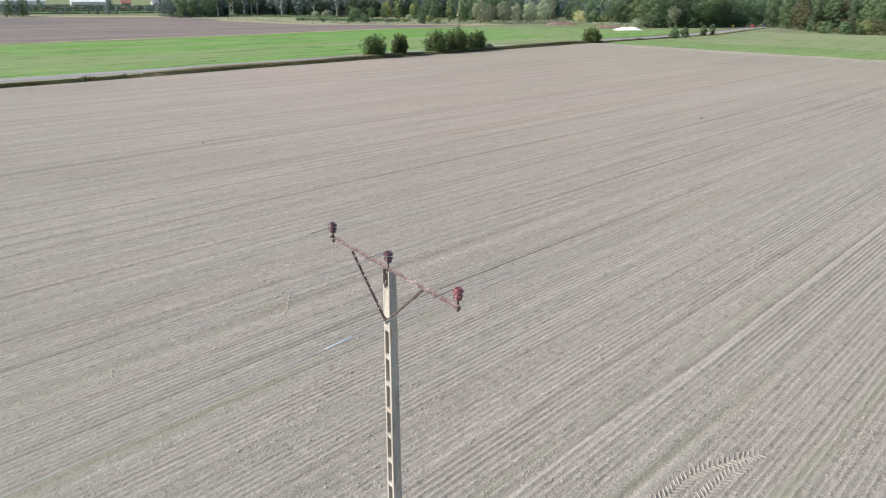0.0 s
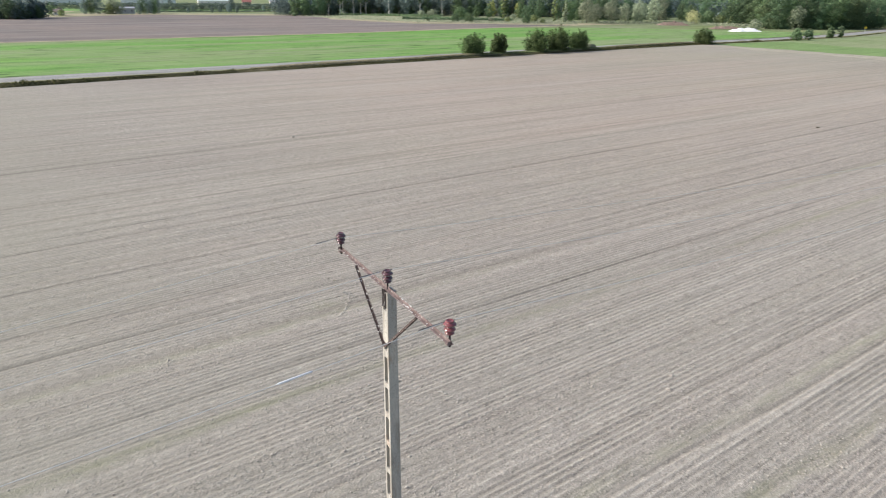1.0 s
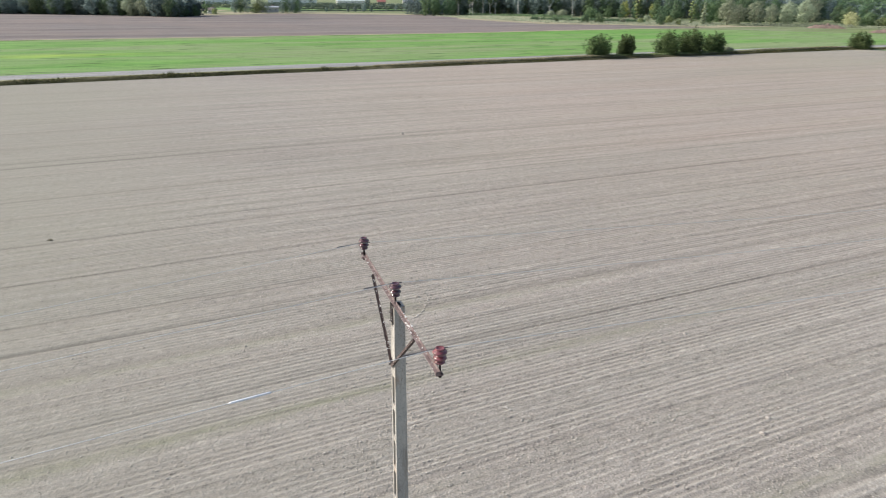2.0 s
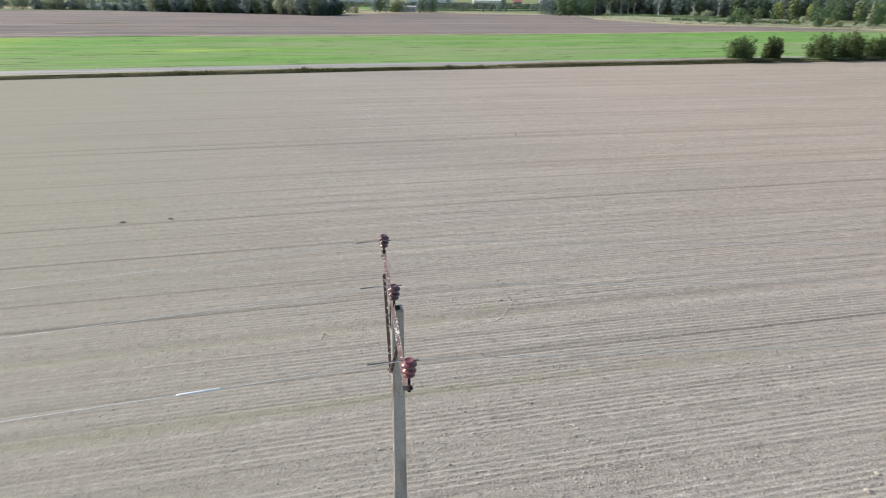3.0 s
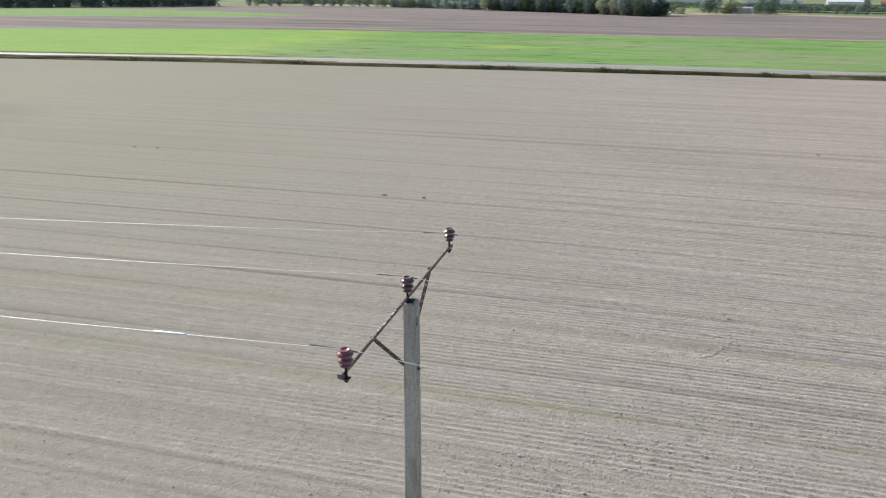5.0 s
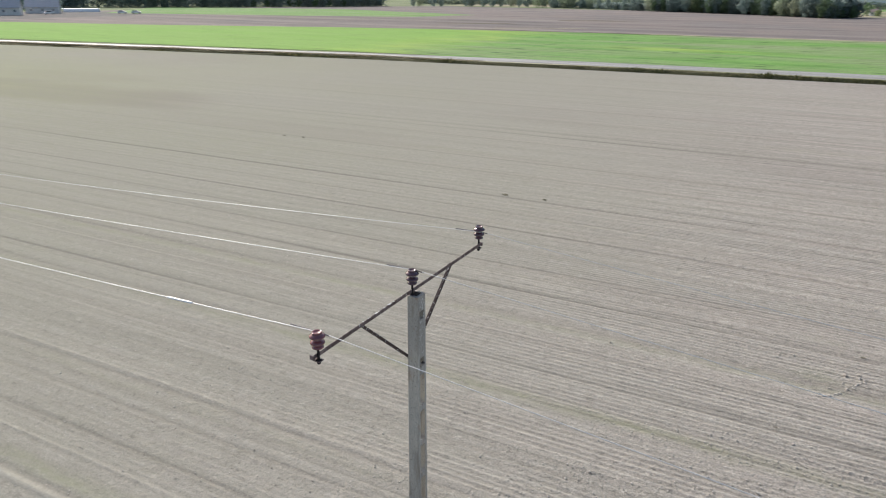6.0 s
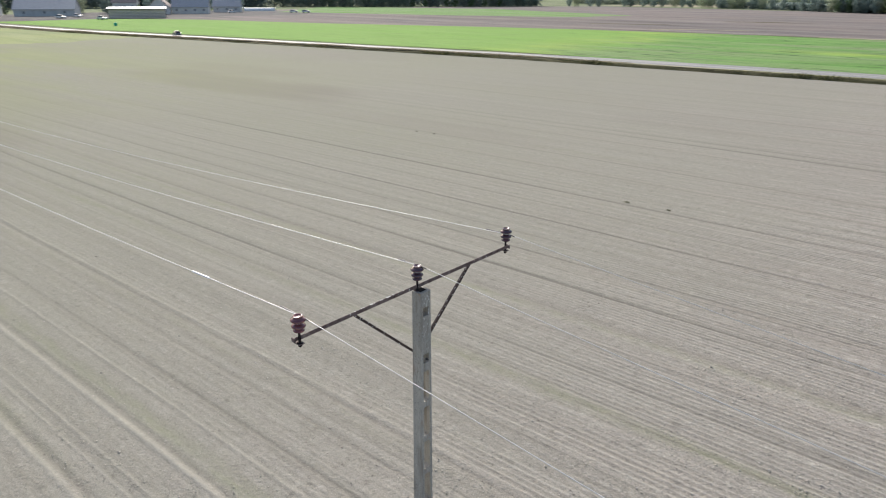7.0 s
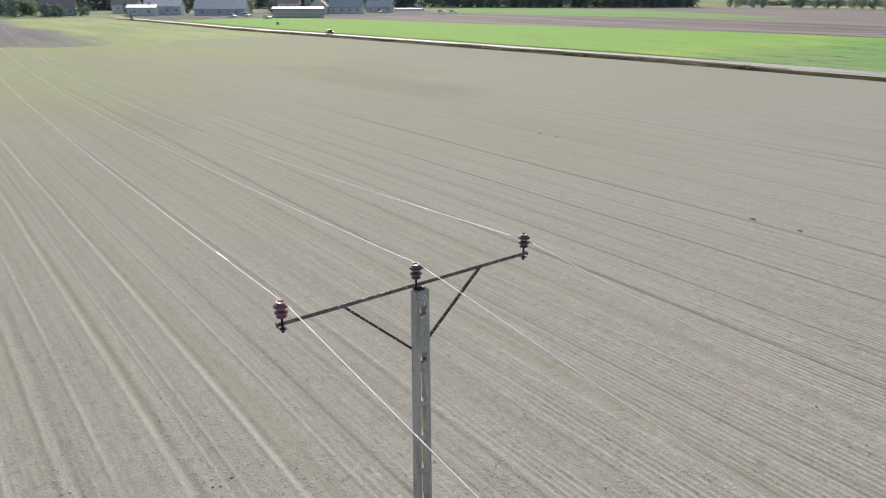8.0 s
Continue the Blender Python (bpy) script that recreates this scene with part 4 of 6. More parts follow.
    box(bm, -a - 0.012, a * 0.5, -0.045, 0.045, TOP + 0.002, TOP + 0.010, 0.002)
    part("bracket", bm, BLACKENED, root, "dark steel saddle plate")
    for z in (7.96, 8.08):
        bm = bmesh.new()
        lathe(bm, [(0.014, 0), (0.014, 0.012), (0.008, 0.014), (0.008, 0.03)], 6, pose(-a - 0.012, 0.0, z, 0, -90, 0))
        part("bolt", bm, TIE, root)

    # braces from the pole's face to the arm
    foot_z = 7.345
    fa, fb = pole_section(foot_z)
    for y_top, y_foot in ((0.91, 0.035), (-0.92, -0.035)):
        bm = bmesh.new()
        p, q = Vector((-fa - 0.014, y_foot, foot_z)), Vector((-0.080, y_top, mid(y_top) - 0.022))
        u = (q - p)
        m = Matrix.Translation(p) @ u.to_track_quat("Z", "X").to_matrix().to_4x4()
        w = 0.003 if y_top > 0 else 0.014
        box(bm, -w, w, -0.019, 0.019, -0.03, u.length - 0.004, 0.001, m)
        if y_top > 0:
            box(bm, -0.019, 0.019, 0.013, 0.019, -0.03, u.length - 0.004, 0.001, m)
        part("brace", bm, RUST_SPOT, root, "dark rusty brace spattered with white droppings")
        bm = bmesh.new()
        lathe(bm, [(0.012, 0.0), (0.012, 0.009), (0.006, 0.010), (0.006, 0.018)], 6, pose(-0.095, y_top - (0.03 if y_top > 0 else -0.03), mid(y_top) - 0.045, 0, -90, 0))
        part("bolt", bm, TIE, root)
    bm = bmesh.new()
    lathe(bm, [(0.022, -0.004), (0.022, 0.012), (0.011, 0.014), (0.011, 0.034)], 8, pose(-fa - 0.022, 0, foot_z, 0, -90, 0))
    part("bolt", bm, TIE, root)
    bm = bmesh.new()
    lathe(bm, [(0.016, 0.0), (0.016, 0.014), (0.009, 0.016), (0.009, 0.035)], 8, pose(fa, 0.0, foot_z - 0.04, 0, 90, 0))
    part("bolt", bm, TIE, root)

    # pin insulators
    shed = [(0.026, 0.0), (0.030, 0.006), (0.050, 0.010), (0.057, 0.018), (0.055, 0.027), (0.042, 0.036), (0.036, 0.043), (0.037, 0.050), (0.050, 0.055), (0.067, 0.060), (0.071, 0.069), (0.067, 0.080), (0.048, 0.092), (0.037, 0.100), (0.036, 0.112),
            (0.040, 0.120), (0.058, 0.125), (0.074, 0.130), (0.077, 0.138), (0.072, 0.148), (0.052, 0.158), (0.043, 0.164), (0.046, 0.172), (0.050, 0.177), (0.047, 0.183), (0.040, 0.184), (0.034, 0.178), (0.020, 0.172), (0.004, 0.170)]
    for y, wire_z, left in ((-1.615, 8.41, 0.056), (-0.03, 8.455, 0.064), (1.555, 8.412, 0.072)):
        z = mid(y)
        holder = new("insulator")
        holder.parent = root
        holder.location = (-0.034, y, z)
        bm = bmesh.new()
        lathe(bm, [(r * 1.0, z * 0.97) for r, z in shed], 28, pose(0, 0, 0.078))
        part("porcelain", bm, PORCELAIN if y < -1 else PORCELAIN_DARK, holder, "red-brown glazed ribbed porcelain" if y < -1 else "dark brown glazed ribbed porcelain", smooth=True)
        bm = bmesh.new()
        lathe(bm, [(0.011, -0.088), (0.011, -0.078), (0.020, -0.077), (0.020, -0.060), (0.012, -0.059), (0.012, -0.052), (0.032, -0.051), (0.032, -0.042), (0.014, -0.038), (0.012, 0.092)], 12)
        part("pin", bm, BLACKENED, holder, "dark steel pin with nut")
        bm = bmesh.new()
        box(bm, -0.045, 0.035, -0.035, 0.035, -0.052, -0.043, 0.002)
        part("seat_plate", bm, RUST, holder, "rusty plate under the pin")
        bm = bmesh.new()
        tube(bm, [(-0.38, 0.0545, wire_z - z - 0.38 * left), (-0.15, 0.05, wire_z - z - 0.15 * left), (-0.03, 0.05, wire_z - z - 0.03 * left), (0.0, 0.05, wire_z - z), (0.10, 0.05, wire_z - z - 0.0085)], 0.0068, 6)
        part("tie_wire", bm, TIE, holder, "dark tie wire beside the neck")
        bm = bmesh.new()
        for zz in (0.190,):
            tube(bm, [(0.040 * math.cos(i * math.pi / 8), 0.040 * math.sin(i * math.pi / 8), zz) for i in range(17)], 0.0045, 6)
        part("neck_binding", bm, ALU, holder, "bright wire wound round the neck")
    return root


pole = build_pole()


# ---- the wires ----
def build_wire(y_local, z, slope, sag, label, sleeve=None):
    p0 = Matrix.Rotation(radians(POLE_TURN), 4, "Z") @ Vector((-0.02, y_local + 0.05, 0))
    x0, y0 = POLE[0] + p0.x, POLE[1] + p0.y
    k = 0.012

    def at(d):
        return Vector((x0 + d, y0 - k * d, z - (slope if d < 0 else 0.085) * abs(d) + (sag if d < 0 else 0.0007) * d * d))

    root = thing("overhead_wire", pose(0, 0, 0), label, "wire", "wires of the line")
    bm = bmesh.new()
    ds = [-88 + i * 2 for i in range(40)] + [-8 + i * 0.5 for i in range(33)] + [10 + 2 * i for i in range(40)]
    tube(bm, [at(d) for d in ds], 0.0038, 8)
    part("conductor", bm, ALU, root, smooth=True)
    if sleeve:
        bm = bmesh.new()
        a, b = sleeve
        tube(bm, [at(a), at(a + 0.02), at((a + b) / 2), at(b - 0.02), at(b)], [0.007, 0.012, 0.012, 0.012, 0.007], 12)
        part("splice_sleeve", bm, SLEEVE, root, "bright metal splice sleeve", smooth=True)


build_wire(-1.615, 8.41, 0.056, 0.0008, "pale aluminium wire with a bright splice sleeve", (-2.06, -1.68))
build_wire(-0.03, 8.455, 0.064, 0.0009, "pale aluminium wire over the pole's head")
build_wire(1.555, 8.412, 0.072, 0.00105, "pale aluminium wire on the far arm end")


# ---- trees and bushes ----
def leaf_cloud(clumps, n, size, seed, flat=0.8):
    """Leaf clumps: n small faces spread over the shells of the given (x, y, z, radius) clumps."""
    rng = np.random.default_rng(seed)
    cl = np.array(clumps, float)
    w = cl[:, 3] ** 2
    pick = rng.choice(len(cl), n, p=w / w.sum())
    d = rng.normal(size=(n, 3))
    d /= np.linalg.norm(d, axis=1)[:, None]
    r = cl[pick, 3] * rng.uniform(0.55, 1.08, n)
    c = cl[pick, :3] + d * r[:, None] * np.array([1, 1, flat])
    # each face leans outwards, with a random tilt
    nrm = d + rng.normal(0, 0.32, (n, 3))
    nrm /= np.linalg.norm(nrm, axis=1)[:, None]
    t = np.cross(nrm, rng.normal(size=(n, 3)))
    t /= np.linalg.norm(t, axis=1)[:, None]
    b = np.cross(nrm, t)
    s = size * rng.uniform(0.6, 1.4, n)[:, None]
    verts = np.stack([c - t * s, c - b * s * 0.55, c + t * s, c + b * s * 0.55], 1).reshape(-1, 3)
    # leaves take the turn of their clump and of the whole crown
    mid = np.average(cl[:, :3], axis=0, weights=w)
    out = (c - mid) / np.linalg.norm(c - mid, axis=1)[:, None]
    soft = 0.9 * d + 0.5 * out + 0.35 * nrm
    soft /= np.linalg.norm(soft, axis=1)[:, None]
    return verts, np.arange(4 * n).reshape(n, 4), np.repeat(soft, 4, 0)


def trunk_mesh(h, r, seed, limbs=4, lean=0.04):
    bm = bmesh.new()
    rng = random.Random(seed)
    dx, dy = rng.uniform(-lean, lean), rng.uniform(-lean, lean)
    pts = [(dx * h * f * f, dy * h * f * f, h * f - 0.2 * (f == 0)) for f in (0, 0.25, 0.5, 0.75, 1)]
    tube(bm, pts, [r, r * 0.82, r * 0.65, r * 0.45, r * 0.2], 6)
    for i in range(limbs):
        f = rng.uniform(0.35, 0.85)
        a = rng.uniform(0, 6.28)
        L = h * rng.uniform(0.18, 0.32)
        p = Vector((dx * h * f * f, dy * h * f * f, h * f))
        q = p + Vector((math.cos(a) * L, math.sin(a) * L, L * 0.6))
        tube(bm, [p, (p + q) / 2 + Vector((0, 0, -0.05 * L)), q], [r * 0.4, r * 0.28, r * 0.1], 5)
    return bm


def tree(name, label, h, r, leaf, bark, n, size, seed, crown_from=0.15, clumps=16, shape="round", category="tree", group="trees of the wood"):
    rng = random.Random(seed)
    root = thing(name, pose(0, 0, 0), label, category, group)
    part("trunk", trunk_mesh(h * 0.92, max(0.05, h * 0.014), seed), bark, root)
    cl = []
    for i in range(clumps):
        f = (i + 0.5) / clumps
        z = h * (crown_from + (1 - crown_from) * f)
        if shape == "cone":
            rr = r * (1.05 - f) * 0.95
        elif shape == "column":
            rr = r * (0.55 + 0.45 * math.sin(math.pi * min(1, f * 1.05)))
        else:
            rr = r * math.sqrt(max(0.05, 1 - (2 * f - 0.9) ** 2 * 0.9))
        a = i * 2.4 + rng.uniform(-0.5, 0.5)
        k = rng.uniform(0.25, 0.85)
        cr = max(0.2 * r, rr * rng.uniform(0.3, 0.58))
        cl.append((math.cos(a) * rr * k, math.sin(a) * rr * k, min(z, h - cr * 0.6), cr))
    v, f, soft = leaf_cloud(cl, n, size, seed)
    raw_mesh("crown", v, f, leaf, root, True, soft)
    return root


def plant(template, x, y, scale=1.0, turn=0.0, z=0.0):
    ob = copy_thing(template, Matrix.Identity(4))
    ob.matrix_basis = Matrix.LocRotScale((x, y, z), Euler((0, 0, turn)), (scale, scale, scale * random.uniform(0.92, 1.08)))
    return ob


random.seed(4)
# bushes on the road bank
def bank_bush(x, y, z, h, w, seed):
    """A many-stemmed bush: leafy shoots rise from the ground and end at uneven heights."""
    rng = random.Random(seed)
    root = thing("bush", pose(x, y, z), "dense dark green bush on the grassy road bank", "bush", "bushes beside the road")
    stems = bmesh.new()
    cl = []
    for i in range(26):
        a = i * 2.4 + rng.uniform(-0.4, 0.4)
        k = math.sqrt((i + 0.5) / 26)
        top = h * (1 - 0.5 * k ** 2.2) * rng.uniform(0.78, 1.06)
        foot = Vector((math.cos(a) * 0.3 * k * w, math.sin(a) * 0.3 * k * w, -0.3))
        head = Vector((math.cos(a) * 0.86 * k * w, math.sin(a) * 0.86 * k * w, top))
        if i % 3 == 0:
            tube(stems, [foot, (foot + head) / 2 + Vector((0, 0, 0.1 * h)), head], [0.05, 0.035, 0.012], 5)
        steps = max(3, int(top / 0.62))
        for j in range(steps):
            f = (j + 0.6) / steps
            p = foot.lerp(head, f ** 0.75)
            cr = w * 0.27 * (1.12 - 0.75 * f ** 2) * rng.uniform(0.75, 1.2)
            cl.append((p.x + rng.uniform(-0.15, 0.15) * w, p.y + rng.uniform(-0.15, 0.15) * w, max(0.2, p.z - cr * 0.3), cr))
    part("stems", stems, BARK, root)
    v, f, soft = leaf_cloud(cl, 13000, 0.13, seed, 1.05)
    raw_mesh("crown", v, f, LEAF_BUSH, root, True, soft)
    return root


for i, (x, y, h, w, z) in enumerate(((90.0, 114.7, 5.0, 3.5, 0.3), (97.0, 114.4, 4.7, 2.5, 0.3), (108.8, 115.0, 5.3, 3.7, 0.3), (115.6, 115.2, 6.0, 4.1, 0.3), (122.6, 115.3, 5.0, 3.2, 0.3), (171.5, 114.3, 4.4, 3.5, 0.1))):
    bank_bush(x, y, z, h, w, 60 + i)
for i, (x, y, h, w, m) in enumerate(((216, 111.5, 3.6, 1.9, LEAF_B), (221.5, 110.5, 3.2, 1.5, LEAF), (241, 113.2, 3.4, 1.5, LEAF_B), (245.5, 112, 3.8, 1.3, LEAF), (128, 116.6, 1.2, 1.5, LEAF_G))):
    b = tree("bush", "small grey-green bush beside the country road", h, w, m, BARK, 1500, 0.2, 80 + i, 0.02, 12, "round", "bush", "bushes beside the road")
    b.location = (x, y, 0.1)

# templates for the woods, parked among their copies
SPECIES = {
    "oak": [("tree", "broad dark green tree at the wood's edge", 14, 4.6, LEAF, BARK, 5200, 0.21, 0.03, 24, "round"), ("tree", "broad green tree at the wood's edge", 12, 4.3, LEAF_B, BARK, 5200, 0.20, 0.02, 24, "round")],
    "far": [("tree", "haze-tinted bluish-green tree beyond the ploughed land", 13, 4.4, LEAF_FAR, BARK, 3000, 0.28, 0.04, 20, "round")],
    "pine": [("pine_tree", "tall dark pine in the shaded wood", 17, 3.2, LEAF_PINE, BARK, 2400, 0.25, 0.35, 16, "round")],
    "fir": [("tree", "dark conical evergreen in the wood", 13, 3.0, LEAF, BARK, 2800, 0.22, 0.05, 20, "cone")],
    "birch": [("birch_tree", "white-stemmed birch at the edge of the wood", 15, 2.4, LEAF_B, BIRCH, 700, 0.32, 0.55, 12, "column")],
    "bare_birch": [("birch_tree", "white birch with spreading bare limbs before the wood", 15, 2.8, LEAF_G, BIRCH, 160, 0.3, 0.7, 8, "round")],
    "poplar": [("tree", "slim yellow-green tree before the wood", 11, 1.7, LEAF_Y, BARK, 1500, 0.28, 0.03, 16, "column")],
    "golden": [("tree", "golden-yellow autumn tree before the wood", 10, 3.2, LEAF_GOLD, BARK, 1800, 0.28, 0.03, 20, "round")],
    "willow": [("tree", "pale grey-green willow beside the meadow", 11, 4.3, LEAF_G, BARK, 5200, 0.19, 0.01, 26, "round")],
    "slim_willow": [("tree", "slender pale grey-green willow", 10, 2.3, LEAF_G, BARK, 3200, 0.19, 0.01, 18, "cone")],
    "rusty": [("tree", "tree with rusty autumn leaves at the wood's edge", 12, 4.2, LEAF_R, BARK, 4200, 0.21, 0.04, 22, "round")],
    "green_shrub": [("shrub", "rounded green shrub in dry grass", 4.6, 2.9, LEAF_B, BARK, 1200, 0.22, 0.01, 16, "round"), ("shrub", "rounded dark green shrub in dry grass", 4.4, 2.6, LEAF, BARK, 1200, 0.22, 0.01, 14, "round")],
    "grey_shrub": [("shrub", "low grey-green shrub in dry grass", 4.2, 3.4, LEAF_G, BARK, 1200, 0.22, 0.01, 14, "round")],
    "pale_shrub": [("shrub", "pale yellowish shrub in dry grass", 3.6, 2.6, LEAF_Y, BARK, 1000, 0.22, 0.01, 14, "round")],
    "cream_shrub": [("shrub", "round cream-coloured flowering shrub beside the meadow", 6.8, 4.1, LEAF_CREAM, BARK, 2200, 0.22, 0.01, 22, "round")],
    "rusty_shrub": [("shrub", "reddish-brown autumn shrub at the crop's end", 5.0, 3.0, LEAF_R, BARK, 1200, 0.22, 0.01, 16, "round")],
}
TEMPLATES = {}


def wood(kind, x, y, height):
    """One tree of a kind and height; the first of each kind is the template itself."""
    k = (kind, random.randrange(len(SPECIES[kind]) * 2))
    scale = height / SPECIES[kind][k[1] % len(SPECIES[kind])][2]
    if k not in TEMPLATES:
        nm, label, h, r, leaf, bark, n, size, cf, cl, shape = SPECIES[kind][k[1] % len(SPECIES[kind])]
        TEMPLATES[k] = tree(nm, label, h, r, leaf, bark, n, size, hash(k[1]) + 7 * len(TEMPLATES), cf, cl, shape)
        TEMPLATES[k].location = (x, y, 0)
        TEMPLATES[k].rotation_euler = (0, 0, random.uniform(0, 6.28))
        TEMPLATES[k].scale = (scale, scale, scale)
        return
    plant(TEMPLATES[k], x, y, scale, random.uniform(0, 6.28))


def along(line, step, rows, depth, side, kinds, lo=0.8, hi=1.15, jitter=1.6):
    """Rows of trees along a line, the later rows deeper on that side."""
    for (a, b) in zip(line, line[1:]):
        L = math.dist(a, b)
        u = ((b[0] - a[0]) / L, (b[1] - a[1]) / L)
        nrm = (-u[1] * side, u[0] * side)
        for r in range(rows):
            for i in range(max(1, int(L / step))):
                d = (i + 0.5 + 0.5 * (r % 2)) * step
                x = a[0] + u[0] * d + nrm[0] * (r * depth + 1.5) + random.uniform(-jitter, jitter)
                y = a[1] + u[1] * d + nrm[1] * (r * depth + 1.5) + random.uniform(-jitter, jitter)
                wood(random.choice(kinds), x, y, random.uniform(lo, hi))


def understorey(name, line, depth, height, n, mat, label, seed, side=1, size=0.8, base=0.0):
    """A deep mass of foliage behind the first trees."""
    rng = np.random.default_rng(seed)
    pts = np.array(line, float)
    seg = np.linalg.norm(np.diff(pts, axis=0), axis=1)
    cum = np.concatenate([[0], np.cumsum(seg)])
    s = rng.uniform(0, cum[-1], n)
    x, y = np.interp(s, cum, pts[:, 0]), np.interp(s, cum, pts[:, 1])
    k = np.clip(np.searchsorted(cum, s) - 1, 0, len(seg) - 1)
    u = np.diff(pts, axis=0)[k] / seg[k][:, None]
    o = rng.uniform(0, depth, n)
    x, y = x - u[:, 1] * o * side, y + u[:, 0] * o * side
    top = height * (0.8 + 0.2 * vnoise(x * 0.16, y * 0.16, seed) + 0.12 * vnoise(x * 0.5, y * 0.5, seed + 1))
    z = base + (top - base) * rng.random(n) ** 0.8
    c = np.stack([x, y, z], -1)
    t = rng.normal(size=(n, 3))
    t /= np.linalg.norm(t, axis=1)[:, None]
    b = np.cross(t, rng.normal(size=(n, 3)))
    b /= np.linalg.norm(b, axis=1)[:, None]
    q = size * rng.uniform(0.6, 1.4, n)[:, None]
    g = np.cross(t, b)
    front = np.stack([u[:, 1] * side, -u[:, 0] * side, np.full(n, 0.6)], -1)
    flip = np.where((g * front).sum(1) < 0, -1.0, 1.0)[:, None]
    b, g = b * flip, g * flip
    verts = np.stack([c - t * q, c - b * q * 0.6, c + t * q, c + b * q * 0.6], 1).reshape(-1, 3)
    swell = np.stack([vnoise(x * 0.4, y * 0.4 + z * 0.4, seed + 2), vnoise(x * 0.4 + 9, y * 0.4 + z * 0.4, seed + 3), 0.9 + 0.3 * vnoise(x * 0.5, z * 0.5, seed + 4)], -1)
    soft = swell + 0.9 * front + 0.3 * g
    soft /= np.linalg.norm(soft, axis=1)[:, None]
    ob = raw_mesh(name, verts, np.arange(4 * n).reshape(n, 4), mat, None, True, np.repeat(soft, 4, 0))
    return tagged(ob, label, "woodland", kind="stuff")


# the pine wood with white birches, beyond the ploughed land
for kind, x, y, h in (("oak", 173, 404, 12), ("oak", 179, 401, 13), ("oak", 186, 399, 13), ("oak", 186, 425, 14), ("oak", 198, 418, 14), ("oak", 193, 408, 13), ("birch", 209, 410, 15), ("birch", 215, 406, 15), ("birch", 219, 404, 14), ("birch", 222, 402, 15),
                      ("bare_birch", 230, 386, 15), ("birch", 204, 404, 13), ("birch", 250, 380, 14), ("bare_birch", 258, 366, 14), ("birch", 196, 404, 13)):
    wood(kind, x, y, h)
along([(200, 424), (236, 400), (262, 384), (290, 360), (322, 318), (345, 285)], 5.0, 2, 5.0, 1, ["pine", "pine", "fir", "oak", "pine", "far"], 12, 16)
understorey("far_woods", [(172, 416), (215, 422), (245, 402), (275, 388), (305, 362), (335, 318), (352, 286)], 20, 13, 52000, LEAF_PINE, "dark pine wood tinted bluish like haze behind the first trees", 91, 1, 0.48)
# rounded shrubs, golden and slim trees before the wood
for kind, x, y, h in (("grey_shrub", 248, 362, 4.6), ("grey_shrub", 242, 366, 4.0), ("green_shrub", 196, 290, 1.8), ("green_shrub", 208, 283, 4.3), ("green_shrub", 243, 326, 6.6), ("green_shrub", 248, 330, 6.0), ("green_shrub", 214, 279, 4.6), ("golden", 281, 343, 10.2),
                      ("poplar", 272, 321, 13.2), ("oak", 265, 339, 7.6), ("oak", 268, 330, 8.5), ("oak", 275, 326, 9), ("oak", 284, 318, 11), ("oak", 228, 252, 8.2), ("oak", 232, 255, 7.5), ("poplar", 257, 262, 11.6), ("poplar", 262, 259, 10.0), ("green_shrub", 250, 272, 4.0), ("pale_shrub", 246, 266, 3.6),
                      ("oak", 296, 322, 12), ("fir", 288, 308, 12), ("oak", 282, 300, 11), ("oak", 290, 292, 12), ("oak", 297, 282, 12), ("golden", 292, 330, 9), ("grey_shrub", 258, 296, 3.2), ("pale_shrub", 234, 272, 2.6), ("grey_shrub", 226, 276, 2.4), ("pale_shrub", 238, 250, 2.4)):
    wood(kind, x, y, h)
# pale willows beside the meadow
for kind, x, y, h in (("willow", 259, 241, 11.6), ("slim_willow", 256, 253, 10.4), ("willow", 276, 240, 11), ("willow", 271, 246, 9.6), ("willow", 289, 242, 10), ("willow", 303, 244, 11.2), ("willow", 297, 240, 9.4), ("willow", 329, 251, 13.4), ("willow", 318, 247, 12), ("oak", 349, 251, 10.5), ("oak", 366, 262, 11),
                      ("oak", 282, 256, 12), ("oak", 300, 260, 13), ("oak", 314, 262, 13), ("oak", 268, 262, 12), ("oak", 335, 226, 11.6), ("oak", 328, 230, 10), ("cream_shrub", 305, 212, 6.8), ("green_shrub", 312, 208, 6.4), ("green_shrub", 318, 212, 6.0), ("pale_shrub", 322, 208, 4.4), ("oak", 343, 219, 7.2), ("pale_shrub", 330, 206, 4.6),
                      ("oak", 359, 221, 15), ("oak", 352, 214, 14), ("oak", 348, 205, 13), ("oak", 365, 228, 15)):
    wood(kind, x, y, h)
understorey("far_woods", [(296, 292), (316, 276), (342, 268), (356, 262)], 10, 12.5, 18000, LEAF, "dense green wood behind the willows", 98, 1, 0.42)
understorey("far_woods", [(356, 290), (420, 300), (440, 250), (384, 222)], 14, 13, 18000, LEAF_PINE, "dark wood in shade behind the clearing", 99, 1, 0.55)
